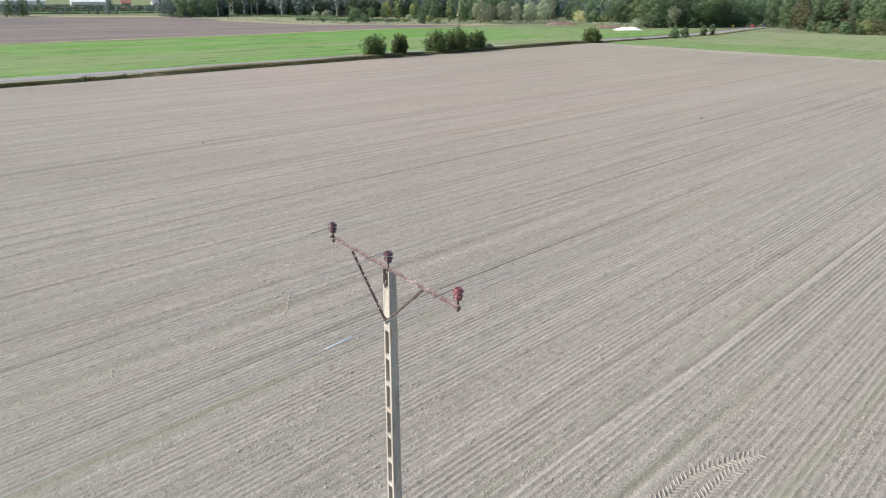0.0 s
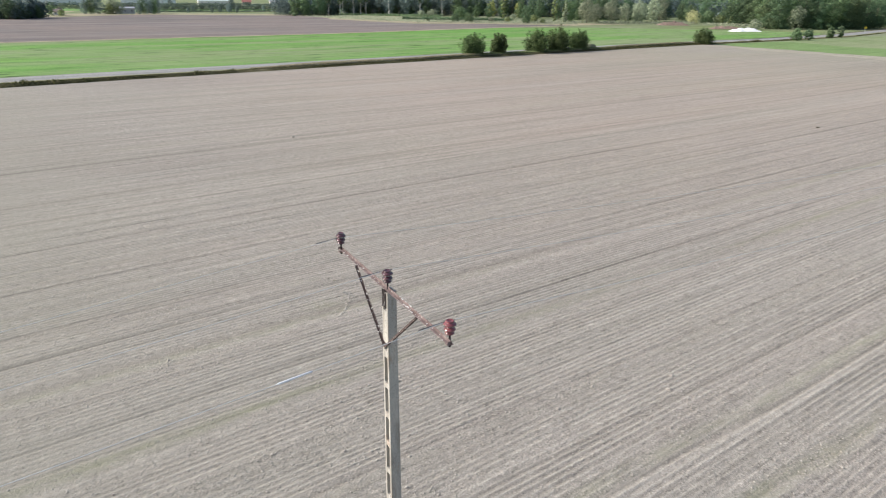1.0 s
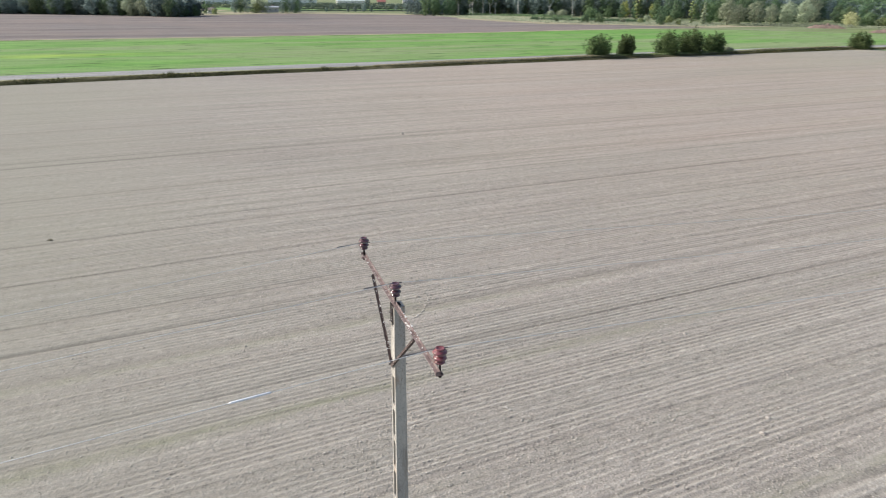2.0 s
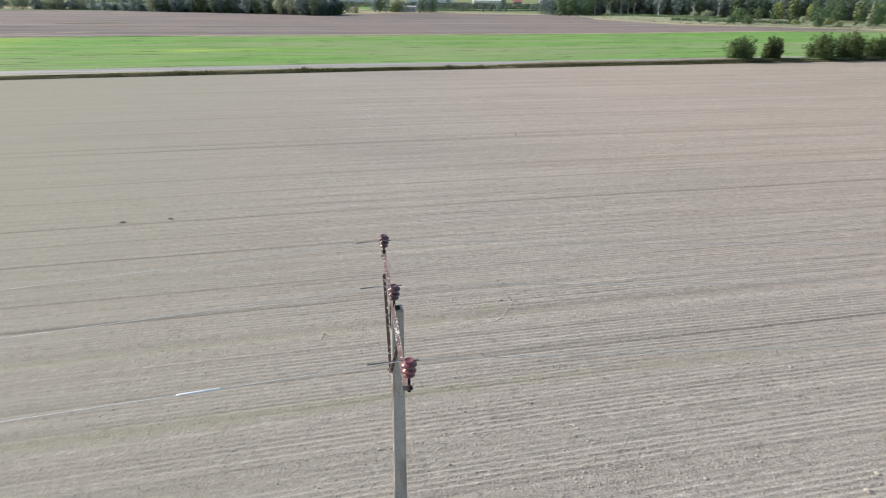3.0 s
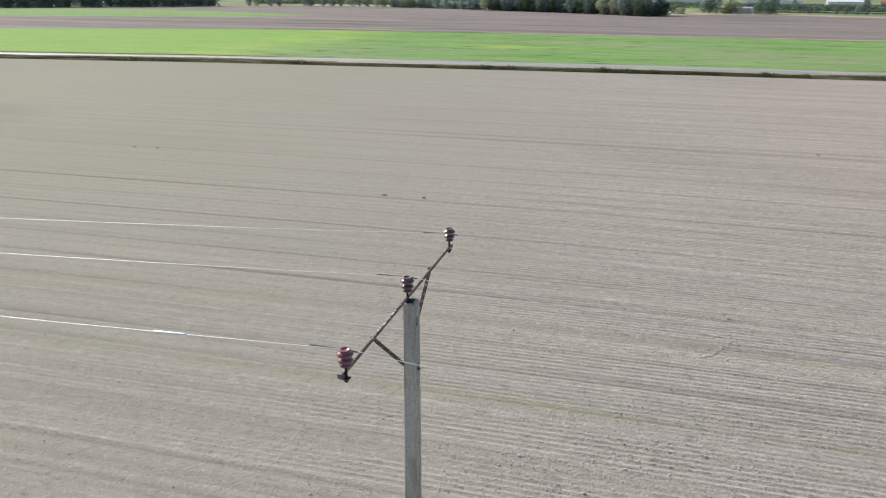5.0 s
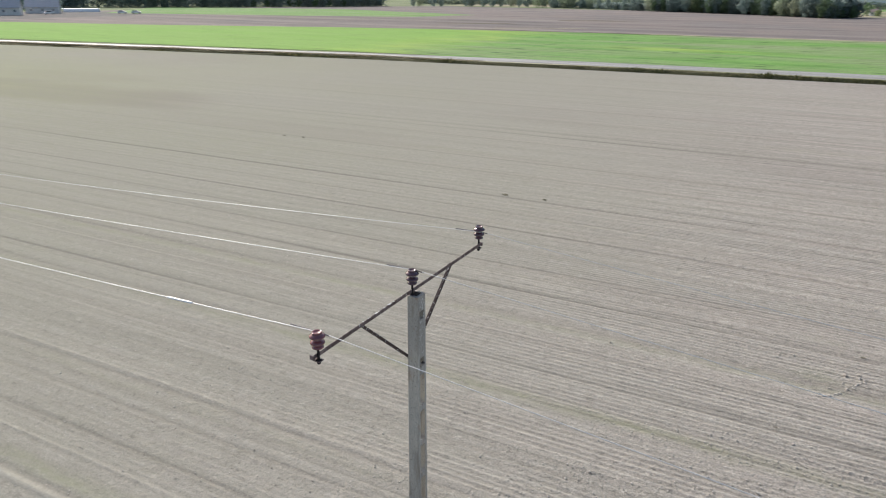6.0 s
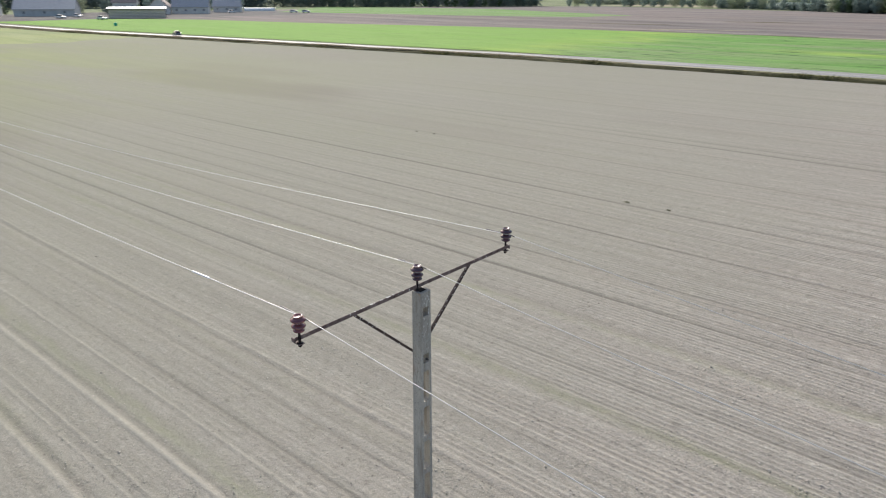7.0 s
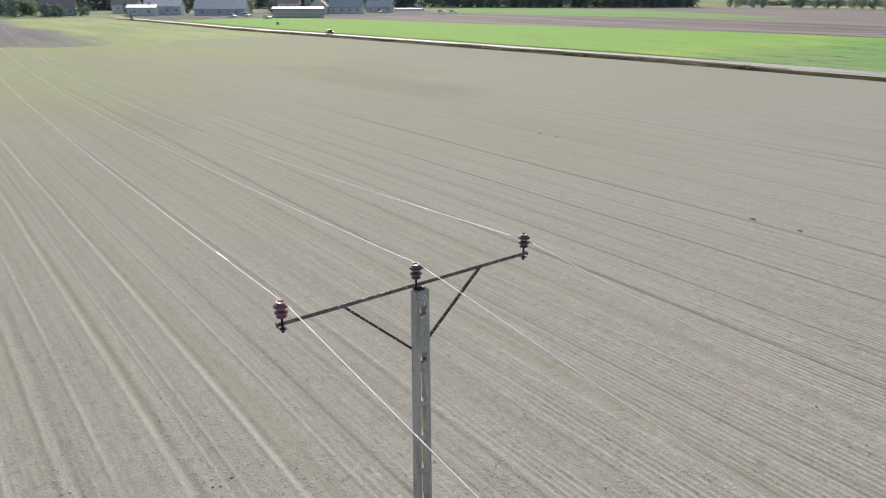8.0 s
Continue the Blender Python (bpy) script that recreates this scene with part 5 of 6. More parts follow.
# broad trees along the bend of the road
for kind, x, y, h in (("oak", 311, 181, 15.5), ("oak", 318, 190, 15), ("oak", 324, 198, 15), ("oak", 303, 172, 12), ("oak", 293, 161, 16.5), ("oak", 298, 158, 14), ("oak", 302, 155, 17), ("oak", 307, 152, 15), ("oak", 312, 148, 17), ("oak", 320, 147, 15), ("oak", 328, 145, 16.5), ("oak", 336, 144, 15), ("oak", 343, 143, 16)):
    wood(kind, x, y, h)
for kind, x, y, h in (("willow", 297, 155, 9), ("green_shrub", 289, 162, 4.5), ("green_shrub", 296, 168, 5.5), ("grey_shrub", 284, 166, 4.0), ("green_shrub", 305, 150, 4.4), ("fir", 352, 144, 14), ("oak", 360, 146, 14), ("oak", 368, 144, 13), ("oak", 378, 140, 14), ("fir", 384, 132, 13), ("oak", 376, 122, 13),
                      ("oak", 341, 127, 14), ("oak", 352, 124, 14), ("oak", 363, 120, 13), ("oak", 333, 118, 12), ("oak", 337, 113, 12), ("rusty", 331, 111, 15), ("rusty", 326, 108, 9), ("oak", 324, 104, 7), ("birch", 366, 112, 14), ("oak", 318, 102, 6)):
    wood(kind, x, y, h)
along([(304, 176), (316, 166), (330, 158), (348, 154)], 4.6, 2, 5.0, 1, ["oak", "oak", "fir"], 12, 15)
along([(342, 112), (346, 96), (340, 66), (336, 40), (332, 4)], 5.0, 2, 6.0, 1, ["oak", "oak", "oak", "fir", "rusty", "oak"], 12, 16)
for kind, x, y, h in (("green_shrub", 307, 98, 4.2), ("green_shrub", 301, 91, 5.0), ("rusty_shrub", 305, 94, 4.4), ("green_shrub", 298, 83, 4.6), ("pale_shrub", 304, 78, 5.0), ("green_shrub", 301, 79, 3.6), ("rusty_shrub", 305, 72, 4.8), ("green_shrub", 303, 66, 4.4), ("rusty_shrub", 306, 60, 5.0), ("green_shrub", 300, 54, 4.2), ("oak", 306, 48, 7),
                      ("green_shrub", 301, 42, 4.6), ("oak", 304, 34, 7), ("rusty_shrub", 302, 26, 4.6), ("oak", 306, 18, 8), ("green_shrub", 300, 8, 4.6), ("rusty_shrub", 318, 88, 6), ("rusty_shrub", 322, 80, 6.5), ("rusty_shrub", 320, 70, 6.5), ("green_shrub", 318, 58, 6), ("rusty_shrub", 321, 46, 6.5)):
    wood(kind, x, y, h)
understorey("far_woods", [(312, 190), (336, 176), (362, 162), (392, 150), (402, 124), (378, 112)], 22, 13, 44000, LEAF, "dark mass of woodland round the bend of the road", 95, 1, 0.38)
understorey("far_woods", [(362, 116), (352, 96), (346, 66), (342, 30), (336, -30)], 20, 14, 30000, LEAF, "dull green autumn woodland", 92, 1, 0.38)
understorey("far_woods", [(330, 420), (400, 330), (440, 250), (440, 120), (420, -40)], 40, 22, 42000, LEAF, "tall dark wood closing the view behind the clearing", 84, 1, 0.8)
understorey("scrub", [(200, 322), (216, 300), (240, 276)], 3, 1.7, 3200, LEAF, "dark low hedge in dry grass before the wood", 85, 1, 0.35)
understorey("scrub", [(176, 398), (174, 345), (186, 285), (208, 262), (242, 230)], 44, 0.5, 12000, LEAF_G, "low grey-green scrub in dry grass before the wood", 96, 1, 0.3)
understorey("scrub", [(200, 402), (226, 378), (244, 352)], 14, 1.6, 2600, LEAF_B, "low green scrub under the birches", 88, 1, 0.35)
understorey("scrub", [(262, 232), (300, 205), (296, 178), (330, 160)], 8, 1.4, 2500, LEAF_G, "low grey-green scrub beside the field", 97, 1, 0.35)
understorey("scrub", [(287, 160), (312, 145), (346, 140)], 6, 3.2, 6000, LEAF_B, "green undergrowth below the roadside trees", 86, 1, 0.3)
understorey("scrub", [(322, 104), (300, 84), (300, 0)], 12, 1.3, 4000, LEAF_R, "low brownish scrub at the crop's end", 89, 1, 0.35)
# the dark woods and single trees beyond the ploughed land
along([(-400, 300), (-352, 344), (-306, 408), (-281, 470)], 6.0, 1, 6.0, 1, ["far", "far", "fir", "far"], 11, 15)
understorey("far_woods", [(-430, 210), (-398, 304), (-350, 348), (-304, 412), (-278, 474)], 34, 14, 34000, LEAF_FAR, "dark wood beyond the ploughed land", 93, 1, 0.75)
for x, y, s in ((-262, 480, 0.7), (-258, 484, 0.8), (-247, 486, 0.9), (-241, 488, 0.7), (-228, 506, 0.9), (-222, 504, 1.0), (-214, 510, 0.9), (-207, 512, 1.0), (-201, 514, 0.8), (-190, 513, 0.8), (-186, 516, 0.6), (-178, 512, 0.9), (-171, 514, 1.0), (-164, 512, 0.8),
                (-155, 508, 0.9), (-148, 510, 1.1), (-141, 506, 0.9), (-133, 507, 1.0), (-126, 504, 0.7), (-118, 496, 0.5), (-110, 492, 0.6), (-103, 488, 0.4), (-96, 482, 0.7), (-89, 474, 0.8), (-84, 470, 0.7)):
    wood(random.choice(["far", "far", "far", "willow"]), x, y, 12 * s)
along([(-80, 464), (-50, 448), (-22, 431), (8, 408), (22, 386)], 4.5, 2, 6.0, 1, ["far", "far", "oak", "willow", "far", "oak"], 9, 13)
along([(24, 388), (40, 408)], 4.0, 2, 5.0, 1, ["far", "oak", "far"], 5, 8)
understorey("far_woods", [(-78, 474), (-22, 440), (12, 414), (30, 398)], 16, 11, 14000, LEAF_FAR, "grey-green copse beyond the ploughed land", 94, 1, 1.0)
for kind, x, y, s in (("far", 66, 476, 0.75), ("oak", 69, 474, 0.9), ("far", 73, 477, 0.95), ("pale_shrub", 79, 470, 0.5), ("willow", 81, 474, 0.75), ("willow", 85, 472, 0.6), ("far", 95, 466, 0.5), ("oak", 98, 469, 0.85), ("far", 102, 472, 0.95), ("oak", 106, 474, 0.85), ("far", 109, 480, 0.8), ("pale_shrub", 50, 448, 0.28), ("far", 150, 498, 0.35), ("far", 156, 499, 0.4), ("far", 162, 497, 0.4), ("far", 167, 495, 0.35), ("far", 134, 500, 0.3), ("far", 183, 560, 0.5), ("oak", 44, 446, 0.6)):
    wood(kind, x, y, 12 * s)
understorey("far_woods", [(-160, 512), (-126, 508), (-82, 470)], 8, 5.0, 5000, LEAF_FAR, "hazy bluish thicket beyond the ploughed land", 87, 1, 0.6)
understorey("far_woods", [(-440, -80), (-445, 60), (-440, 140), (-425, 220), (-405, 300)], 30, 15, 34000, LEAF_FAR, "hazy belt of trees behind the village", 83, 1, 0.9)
# hedge lines and scrub towards the far settlement
for j, (x0, y0, x1, y1, h, n) in enumerate(((120, 528, 330, 492, 1.0, 1200), (90, 600, 340, 560, 1.6, 1800), (110, 690, 380, 640, 3.0, 2400), (130, 780, 430, 730, 4.0, 2600), (-160, 640, 90, 640, 6.0, 2500), (-300, 560, -150, 600, 5.0, 1500))):
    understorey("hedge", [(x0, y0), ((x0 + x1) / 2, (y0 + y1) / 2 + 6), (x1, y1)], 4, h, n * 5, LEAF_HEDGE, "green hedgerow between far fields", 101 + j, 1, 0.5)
sheet("far_pale_field", [(-260, 520), (-130, 540), (60, 520), (90, 640), (-250, 640)], 0.01, DRY, "pale stubble field in the distance", 2.0, 20)
sheet("far_crop_field", [(60, 560), (340, 530), (380, 640), (60, 690)], 0.04, GREEN, "green field near the far settlement", 2.0, 20)
for x, y, s in ((150, 545, 0.45), (175, 540, 0.5), (200, 530, 0.4), (228, 522, 0.5), (262, 640, 0.6), (300, 690, 0.7), (330, 720, 0.9), (250, 760, 0.9), (370, 740, 0.8), (190, 780, 0.7)):
    wood("far", x, y, 12 * s)


# ---- buildings ----
PLASTER = simple("white_plaster", (0.62, 0.61, 0.58), (0.8, 0.79, 0.76), 0.5, 0.9)
# grey walls, grey roofs and boards are paled to imitate distance haze
GREYWALL = simple("grey_stucco", (0.48, 0.5, 0.51), (0.64, 0.65, 0.66), 0.5, 0.9)
ROOF = simple("hazed_grey_roofing", (0.33, 0.345, 0.37), (0.43, 0.445, 0.47), 1.2, 0.5, 0.0, 0.5)
ROOF_RED = simple("red_roof_tiles", (0.26, 0.10, 0.085), (0.38, 0.16, 0.14), 1.2, 0.85)
ROOF_BROWN = simple("brown_roof_tiles", (0.24, 0.18, 0.165), (0.34, 0.26, 0.23), 1.2, 0.55, 0.0, 0.5)
BOARD = simple("hazed_weathered_boards", (0.62, 0.55, 0.47), (0.8, 0.73, 0.64), 2.0, 0.9)
SHEETMETAL = simple("pale_sheet_metal", (0.68, 0.70, 0.72), (0.82, 0.84, 0.85), 1.0, 0.45, 0.2)
# pane colour lifted to grey, a reflection painted into the glass
WINDOW = simple("greyed_window_glass", (0.16, 0.18, 0.2), (0.25, 0.27, 0.3), 1.0, 0.1, 0.0, 0.6)
DARKGLASS = simple("dark_window_glass", (0.02, 0.025, 0.03), (0.05, 0.055, 0.06), 1.0, 0.08, 0.0, 0.6)
FILM = simple("white_tarpaulin", (0.78, 0.78, 0.77), (0.9, 0.9, 0.89), 0.7, 0.5, bump=0.05)


def house(name, label, x, y, turn, w, d, h, rise, wall, roof, windows=2, group="buildings of the far village", category="house"):
    """A gabled building, its ridge along its width."""
    root = thing(name, pose(x, y, 0, 0, 0, turn), label, category, group)
    bm = bmesh.new()
    pts = [(-d / 2, 0), (d / 2, 0), (d / 2, h), (0, h + rise), (-d / 2, h)]
    a = [bm.verts.new((-w / 2, p[0], p[1] - (0.3 if p[1] == 0 else 0))) for p in pts]
    b = [bm.verts.new((w / 2, p[0], p[1] - (0.3 if p[1] == 0 else 0))) for p in pts]
    bm.faces.new(a[::-1])
    bm.faces.new(b)
    for i in range(5):
        j = (i + 1) % 5
        bm.faces.new((a[i], a[j], b[j], b[i]))
    part("wall", bm, wall, root)
    for s in (-1, 1):
        bm = bmesh.new()
        L = math.hypot(d / 2, rise) + 0.5
        m = Matrix.Translation((0, 0, h + rise + 0.12)) @ Matrix.Rotation(math.atan2(-s * rise, d / 2) if s > 0 else math.atan2(rise, d / 2), 4, "X")
        if s > 0:
            box(bm, -w / 2 - 0.4, w / 2 + 0.4, 0.0, L, -0.09, 0.09, 0.02, m)
        else:
            box(bm, -w / 2 - 0.4, w / 2 + 0.4, -L, -0.002, -0.09, 0.09, 0.02, m)
        part("roof", bm, roof, root)
    for s in (-1, 1):
        for i in range(windows):
            cx = -w / 2 + w * (i + 0.5) / windows
            win = new("window")
            win.parent = root
            win.location = (cx, s * (d / 2 + 0.02), h * 0.55)
            bm = bmesh.new()
            for q in (-1, 1):
                box(bm, q * 0.55 - 0.05, q * 0.55 + 0.05, -0.04, 0.04, -0.6, 0.6, 0.01)
                box(bm, -0.499, 0.499, -0.04, 0.04, q * 0.55 - 0.05, q * 0.55 + 0.05, 0.01)
            part("frame", bm, PLASTER, win)
            bm = bmesh.new()
            box(bm, -0.5, 0.5, -0.012, 0.012, -0.5, 0.5)
            part("pane", bm, WINDOW, win)
    for s in (-1, 1):
        bm = bmesh.new()
        box(bm, -w / 2 - 0.4, w / 2 + 0.4, s * (d / 2 + 0.42) - 0.07, s * (d / 2 + 0.42) + 0.07, h - 0.42, h - 0.26, 0.02)
        part("gutter", bm, PLASTER, root, "white gutter")
    bm = bmesh.new()
    box(bm, -0.35, 0.35, -0.35, 0.35, -1.2, 1.1, 0.03, pose(w * 0.22, d * 0.1, h + rise))
    part("chimney", bm, ROOF_BROWN, root)
    return root


house("barn", "long white barn with dark grey roof", -345, 104, 62, 17, 11, 4.0, 3.0, PLASTER, ROOF, 4, category="barn")
house("shed", "low white shed with pale metal roof", -338, 92, 62, 13, 8, 3.6, 1.2, PLASTER, SHEETMETAL, 2, category="shed")
house("barn", "big barn with broad dark roof", -326, 126, 58, 24, 14, 3.0, 4.2, GREYWALL, ROOF, 3, category="barn")
house("house", "white gabled house with grey roof", -308, 186, 52, 17, 9, 3.4, 3.4, PLASTER, ROOF, 4)
house("house", "white house with steep gable", -312, 172, -38, 9, 9, 3.6, 4.4, PLASTER, ROOF_BROWN, 2)
house("house", "small house with a grey roof", -318, 213, 50, 14, 9, 3.0, 3.0, GREYWALL, ROOF, 3)
house("house", "brown-roofed house behind garden trees", -362, 60, 75, 15, 9, 3.6, 3.6, GREYWALL, ROOF_BROWN, 3)
house("house", "pale house standing among garden trees", -385, 40, 75, 12, 9, 3.6, 3.0, PLASTER, ROOF_BROWN, 3)
house("house", "pale house behind the barns", -385, 96, 60, 13, 9, 4.5, 3.0, PLASTER, ROOF_BROWN, 2)
house("house", "white house behind the barns", -372, 148, 60, 12, 9, 4.5, 3.0, PLASTER, ROOF, 3)
house("house", "white house at the village edge", -360, 178, 55, 12, 9, 4.8, 3.0, PLASTER, ROOF_BROWN, 3)
house("house", "red building in the far settlement", 284, 808, -15, 10, 8, 4.5, 2.5, ROOF_BROWN, ROOF_RED, 2)
house("house", "white house in the far settlement", 312, 790, -15, 12, 9, 5.0, 3.0, PLASTER, ROOF, 2)
house("house", "white house in the far settlement", 380, 730, -20, 11, 9, 5.0, 3.0, PLASTER, ROOF, 3)
house("warehouse", "long pale warehouse in the far settlement", 190, 880, -10, 60, 18, 6.0, 2.0, SHEETMETAL, SHEETMETAL, 6, category="warehouse")
house("warehouse", "long pale warehouse in the far settlement", 262, 858, -12, 40, 16, 5.0, 2.0, PLASTER, SHEETMETAL, 5, category="warehouse")
house("warehouse", "long pale warehouse beyond the far hedges", 90, 900, 0, 70, 20, 6.0, 2.0, SHEETMETAL, SHEETMETAL, 6, category="warehouse")
house("house", "small white hut by the copse", 49, 458, 0, 5, 4, 2.2, 1.2, PLASTER, ROOF_BROWN, 2)
house("shed", "blue-grey shed behind the trees", 90, 486, 0, 12, 6, 3.2, 0.8, GREYWALL, ROOF, 3, category="shed")


# gap boards, lightened for the same haze
BOARD_SIDE = simple("hazed_weathered_boards", (0.36, 0.31, 0.27), (0.46, 0.41, 0.36), 3.0, 0.9)


def crate_stack():
    """A long stack of pale wooden crates under a low dark roof."""
    root = thing("storage_shed", pose(-277, 143, 0, 0, 0, 62), "long open shed stacked with pale wooden boards", "shed", "buildings of the far village")
    w, d, h = 22.0, 7.0, 3.6
    for i in range(6):
        bm = bmesh.new()
        z = i * 0.6
        box(bm, -w / 2, w / 2, -d / 2, d / 2, z, z + 0.47, 0.03)
        part("board_layer", bm, BOARD, root)
        bm = bmesh.new()
        box(bm, -w / 2 + 0.3, w / 2 - 0.3, -d / 2 + 0.12, d / 2 - 0.12, z + 0.47, z + 0.6)
        part("gap_layer", bm, BOARD_SIDE, root)
    bm = bmesh.new()
    box(bm, -w / 2 - 0.5, w / 2 + 0.5, -d / 2 - 0.6, d / 2 + 0.6, 3.7, 3.9, 0.03, pose(0, 0, 0.2, 4, 0, 0))
    part("roof", bm, ROOF, root)
    for x in (-w / 2 - 0.2, w / 2 + 0.2):
        for y in (-d / 2, d / 2):
            bm = bmesh.new()
            box(bm, x - 0.1, x + 0.1, y - 0.1, y + 0.1, 0, 3.9)
            part("post", bm, BARK, root)


crate_stack()


def polytunnel(x, y, turn, L, r):
    root = thing("polytunnel", pose(x, y, 0, 0, 0, turn), "low white plastic growing tunnel beside the ploughed land", "polytunnel")
    bm = bmesh.new()
    n, segs = 14, 10
    rings = []
    for i in range(n + 1):
        rr = r * (1 + 0.04 * (i % 2))
        rings.append([bm.verts.new((-L / 2 + L * i / n, -rr * math.cos(math.pi * k / segs), rr * math.sin(math.pi * k / segs))) for k in range(segs + 1)])
    for a, b in zip(rings, rings[1:]):
        for k in range(segs):
            bm.faces.new((a[k], b[k], b[k + 1], a[k + 1]))
    bm.faces.new(rings[0])
    bm.faces.new(rings[-1][::-1])
    part("cover", bm, FILM, root, smooth=True)
    for i in (0, n // 2, n):
        bm = bmesh.new()
        tube(bm, [(-L / 2 + L * i / n, -(r * 1.06) * math.cos(math.pi * k / segs), (r * 1.06) * math.sin(math.pi * k / segs)) for k in range(segs + 1)], 0.06, 6)
        part("hoop", bm, STEEL, root)


polytunnel(-322, 236, 55, 17, 1.7)

# ---- vehicles ----
PAINT = {c: simple(c + "_car_paint", tuple(v * 0.85 for v in col), col, 0.4, 0.25, 0.2, 0.6, 0.0) for c, col in (("blue_grey", (0.11, 0.13, 0.16)), ("red", (0.32, 0.03, 0.04)), ("white", (0.8, 0.8, 0.8)), ("grey", (0.3, 0.31, 0.33)))}
RUBBER = simple("tyre_rubber", (0.015, 0.015, 0.015), (0.03, 0.03, 0.03), 20, 0.9)


def car(x, y, turn, paint, label, z=0.0, tall=1.0, size=1.0):
    root = thing("car", pose(x, y, z, 0, 0, turn) @ Matrix.Scale(size, 4), label, "car")
    side = [(-2.1, 0.35), (-2.15, 0.75), (-2.0, 0.95), (-1.75, 1.0), (1.0, 1.0), (1.95, 0.85), (2.1, 0.65), (2.1, 0.35)]
    cab = [(-1.9, 0.98), (-1.45, 1.46 * tall), (-0.2, 1.5 * tall), (0.45, 1.42 * tall), (1.15, 0.99)]

    def slab(bm, pts, half, top):
        zs = [p[1] for p in pts]
        lo, hi = min(zs), max(zs)
        a = [bm.verts.new((px, -(half - (half - top) * (pz - lo) / (hi - lo)), pz)) for px, pz in pts]
        b = [bm.verts.new((px, (half - (half - top) * (pz - lo) / (hi - lo)), pz)) for px, pz in pts]
        bm.faces.new(a)
        bm.faces.new(b[::-1])
        for i in range(len(pts)):
            j = (i + 1) % len(pts)
            bm.faces.new((a[j], a[i], b[i], b[j]))
        bmesh.ops.recalc_face_normals(bm, faces=bm.faces)
        bmesh.ops.bevel(bm, geom=list(bm.edges), offset=0.04, segments=2, affect="EDGES")

    bm = bmesh.new()
    slab(bm, side, 0.87, 0.82)
    part("body", bm, PAINT[paint], root)
    bm = bmesh.new()
    slab(bm, cab, 0.78, 0.62)
    part("windows", bm, DARKGLASS, root, "dark glazed cabin")
    bm = bmesh.new()
    box(bm, -1.4, 0.4, -0.6, 0.6, 1.44 * tall, 1.53 * tall, 0.03)
    part("roof", bm, PAINT[paint], root)
    for wx in (-1.35, 1.35):
        for s in (-1, 1):
            wheel = new("wheel")
            wheel.parent = root
            wheel.matrix_basis = pose(wx, s * 0.78, 0.32, 90, 0, 0)
            bm = bmesh.new()
            lathe(bm, [(0.2, -0.1), (0.3, -0.1), (0.32, -0.06), (0.32, 0.06), (0.3, 0.1), (0.2, 0.1)], 18)
            part("tyre", bm, RUBBER, wheel)
            bm = bmesh.new()
            lathe(bm, [(0.19, -0.105), (0.19, 0.105)], 14)
            part("rim", bm, STEEL, wheel)
    for s in (-1, 1):
        bm = bmesh.new()
        box(bm, 2.04, 2.12, s * 0.62 - 0.14, s * 0.62 + 0.14, 0.62, 0.74, 0.01)
        part("headlight", bm, SHEETMETAL, root)
    return root


def bank_height(x):
    return 0.48 * float(np.interp(x, [-300, -200, -70, -20, 15, 60, 150, 200, 345], [0.2, 0.25, 0.6, 1.0, 1.0, 0.72, 0.72, 0.35, 0.25])) + 0.03


car(-155, float(edge_y(-155)) + 6.2, 165, "blue_grey", "small blue-grey car on the narrow country road", bank_height(-155), 1.0, 0.8)
car(329, float(edge_y(329)) + 5.3, 8, "red", "red car on the road at the wood's edge", bank_height(338), 1.05)
car(352, float(edge_y(345)) + 6.6, 188, "grey", "grey car on the road under the trees", -0.06)
for x, y, t in ((-286, 232, 40), (-282, 237, 35), (-302, 205, 80), (-292, 118, 20), (-300, 128, 10), (-268, 124, 15)):
    car(x, y, t, "white", "white car parked in the farmyard")


# ---- heaps, sign, barrel ----
def heap(name, x, y, w, d, h, mat, label, seed, turn=0):
    bm = bmesh.new()
    n, k = 40, 12
    o = Vector((seed * 3.1, seed * 1.7, 0))
    grid = []
    for i in range(n + 1):
        row = []
        for j in range(k + 1):
            u, v = i / n * 2 - 1, j / k * 2 - 1
            f = max(0.0, 1 - abs(u) ** 4) * max(0.0, 1 - v * v)
            q = Vector((u * w / 2, v * d / 2, 0))
            zz = h * f * (0.75 + 0.5 * noise.noise(q * 0.55 + o) + 0.2 * noise.noise(q * 1.7 + o)) - 0.05
            row.append(bm.verts.new((q.x, q.y, zz)))
        grid.append(row)
    for i in range(n):
        for j in range(k):
            bm.faces.new((grid[i][j], grid[i + 1][j], grid[i + 1][j + 1], grid[i][j + 1]))
    ob = mesh_ob(name, bm, mat, smooth=True)
    ob.matrix_world = pose(x, y, 0, 0, 0, turn)
    tagged(ob, label, "heap")


REDEARTH = simple("reddish_earth", (0.15, 0.105, 0.085), (0.25, 0.185, 0.15), 1.0, 1.0, bump=0.1)
heap("covered_heap", 257, 154, 13, 6, 1.5, FILM, "long heap under white plastic sheeting", 2, -25)
heap("earth_heap", 284, 208, 15, 7, 1.9, REDEARTH, "long heap of reddish earth in the grass", 3, -35)
heap("earth_heap", 272, 172, 14, 6, 1.3, REDEARTH, "low brown earth heap beside the field", 5, -30)


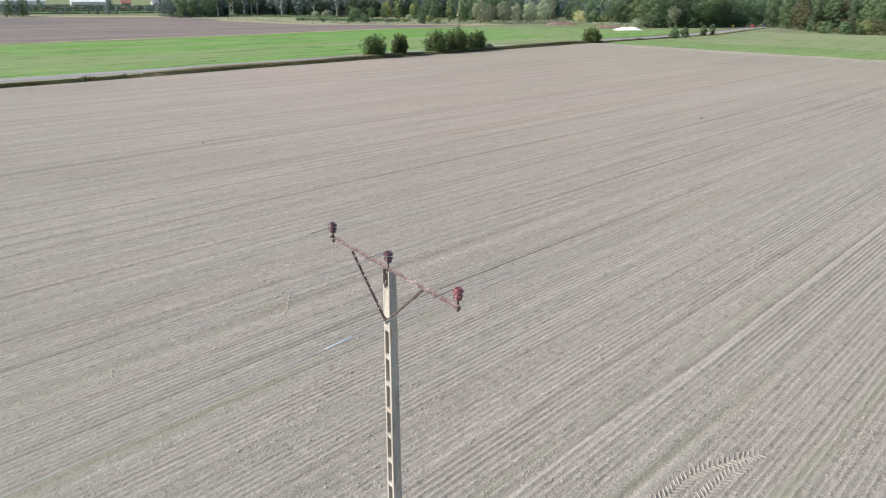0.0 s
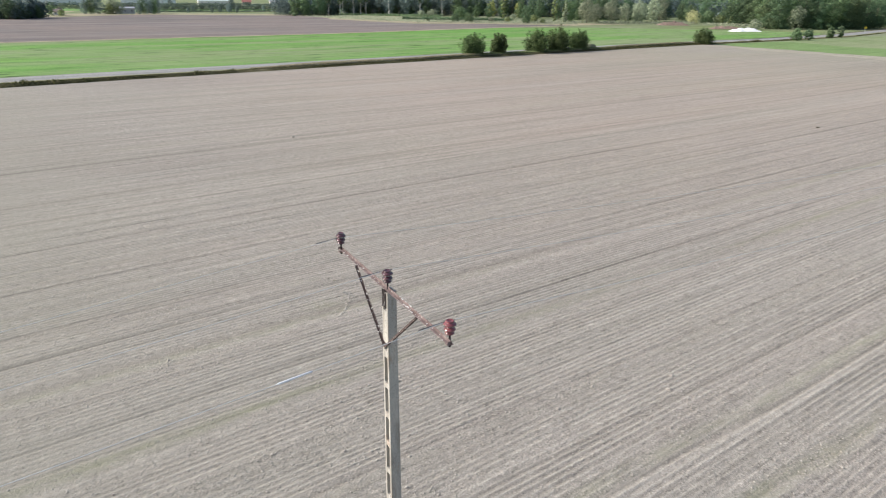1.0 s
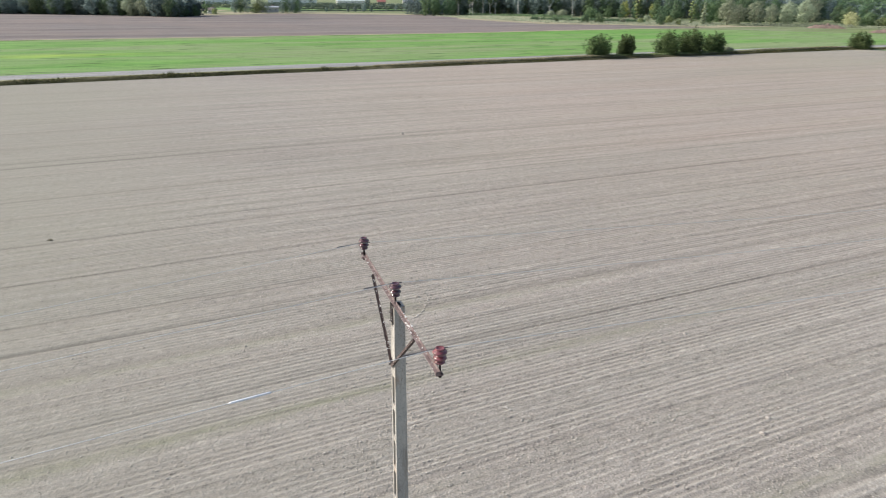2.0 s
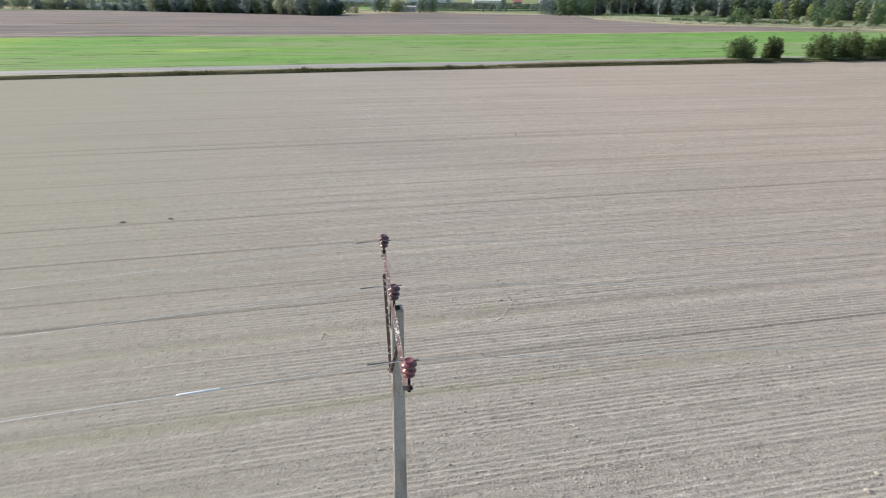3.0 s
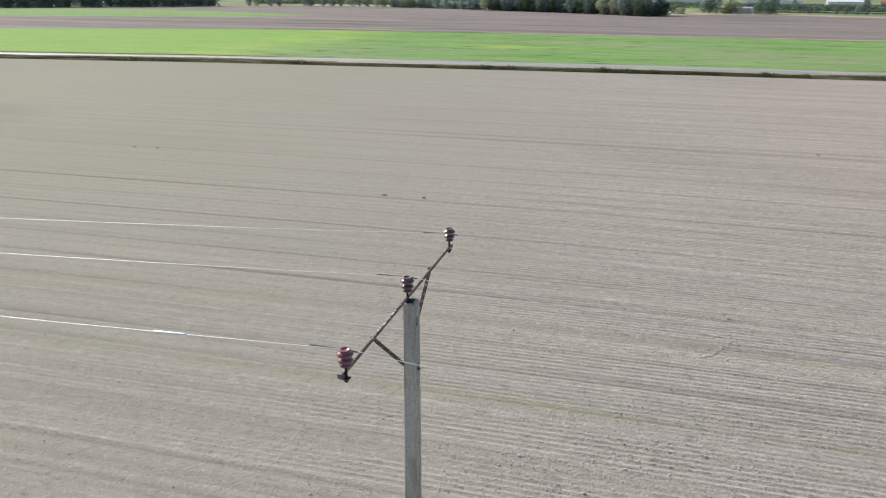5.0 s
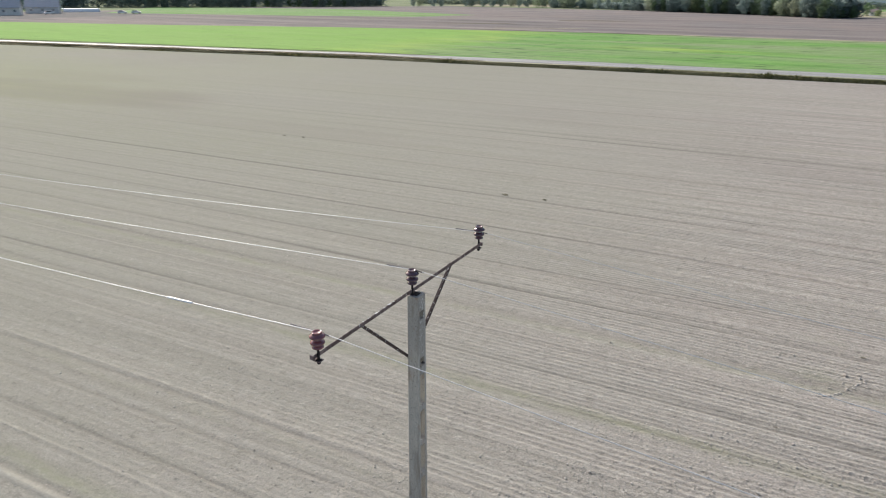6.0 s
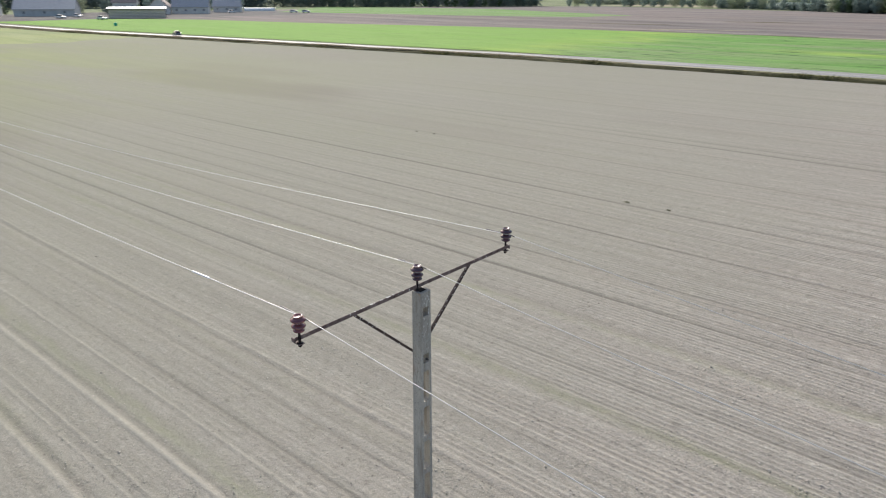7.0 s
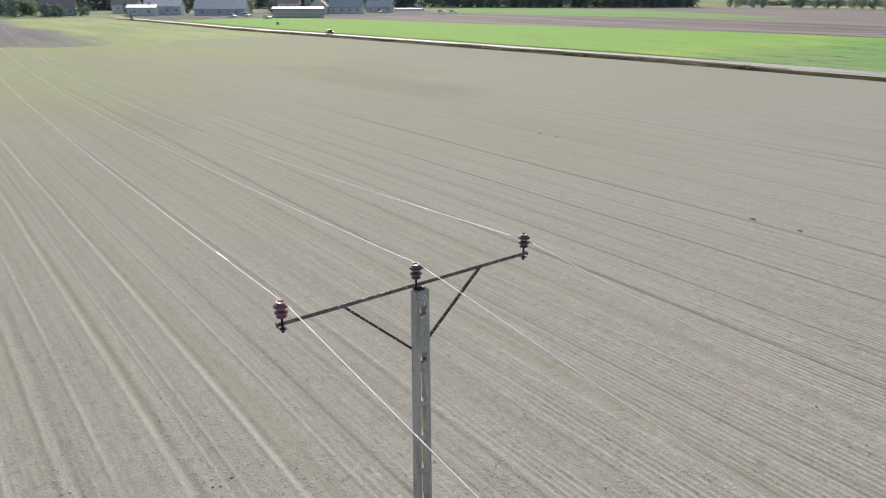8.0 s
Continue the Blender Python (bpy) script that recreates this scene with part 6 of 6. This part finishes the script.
def road_sign(x, y, z):
    root = thing("road_sign", pose(x, y, z, 0, 0, -25), "small yellow road sign on a grey post", "road sign")
    bm = bmesh.new()
    tube(bm, [(0, 0, -0.3), (0, 0, 2.6)], 0.04, 8)
    part("post", bm, STEEL, root)
    bm = bmesh.new()
    lathe(bm, [(0.45, -0.015), (0.47, 0.0), (0.45, 0.015)], 20, pose(0, -0.06, 2.2, 90, 0, 0))
    part("plate", bm, simple("yellow_sign_paint", (0.72, 0.52, 0.05), (0.8, 0.6, 0.08), 2, 0.4), root, "yellow round plate")


road_sign(281, float(edge_y(281)) + 2.6, 0.08)


def barrel(x, y):
    bm = bmesh.new()
    lathe(bm, [(0.42, 0.0), (0.45, 0.05), (0.48, 0.3), (0.45, 0.32), (0.48, 0.35), (0.48, 0.65), (0.45, 0.68), (0.48, 0.71), (0.45, 0.95), (0.42, 1.0)], 20, pose(0, 0, 0.0))
    ob = mesh_ob("barrel", bm, simple("turquoise_plastic", (0.02, 0.34, 0.30), (0.05, 0.5, 0.44), 2, 0.4), smooth=True)
    ob.location = (x, y, 0.02)
    tagged(ob, "turquoise plastic barrel standing in the green crop", "barrel")


barrel(-218, 106)
# garden trees of the village
for kind, x, y, s in (("fir", -281, 72.6, 0.3), ("green_shrub", -371, 43.5, 0.65), ("green_shrub", -366, 47, 0.5), ("green_shrub", -354, 53.5, 0.42), ("green_shrub", -352, 57.5, 0.44), ("green_shrub", -354, 67.5, 0.36), ("green_shrub", -374, 35, 0.7), ("oak", -392, 52, 0.7), ("far", -352, 88, 0.6), ("far", -360, 108, 0.8), ("far", -350, 132, 0.8), ("far", -340, 158, 0.7), ("far", -332, 176, 0.6), ("far", -336, 200, 0.8), ("far", -345, 216, 0.9), ("oak", -306, 158, 0.4), ("far", -352, 40, 0.7), ("far", -344, 52, 0.55), ("far", -341, 57, 0.5), ("willow", -372, 50, 0.8), ("far", -352, 70, 0.45), ("far", -395, 70, 0.9), ("far", -392, 120, 0.9), ("willow", -350, 150, 0.7), ("far", -345, 196, 0.8), ("far", -335, 232, 0.7), ("far", -300, 160, 0.35), ("far", -400, 20, 0.9), ("willow", -380, 10, 0.8), ("fir", -355, 118, 0.7), ("far", -395, 165, 1.0), ("far", -385, 205, 1.0), ("far", -378, 240, 1.0)):
    wood(kind, x, y, 12 * s)
sheet("farm_track", [(-345, 78), (-300, 72), (-276, 74), (-276, 77), (-300, 76), (-345, 84)], 0.05, DRY, "pale sandy farm track", 0.4, 5)
sheet("farmyard", [(-290, 90), (-262, 110), (-262, 130), (-272, 150), (-262, 215), (-275, 245), (-340, 250), (-360, 180), (-350, 80), (-300, 86)], 0.01, DARKSOIL, "bare grey-brown farmyard ground", 1.5, 8)
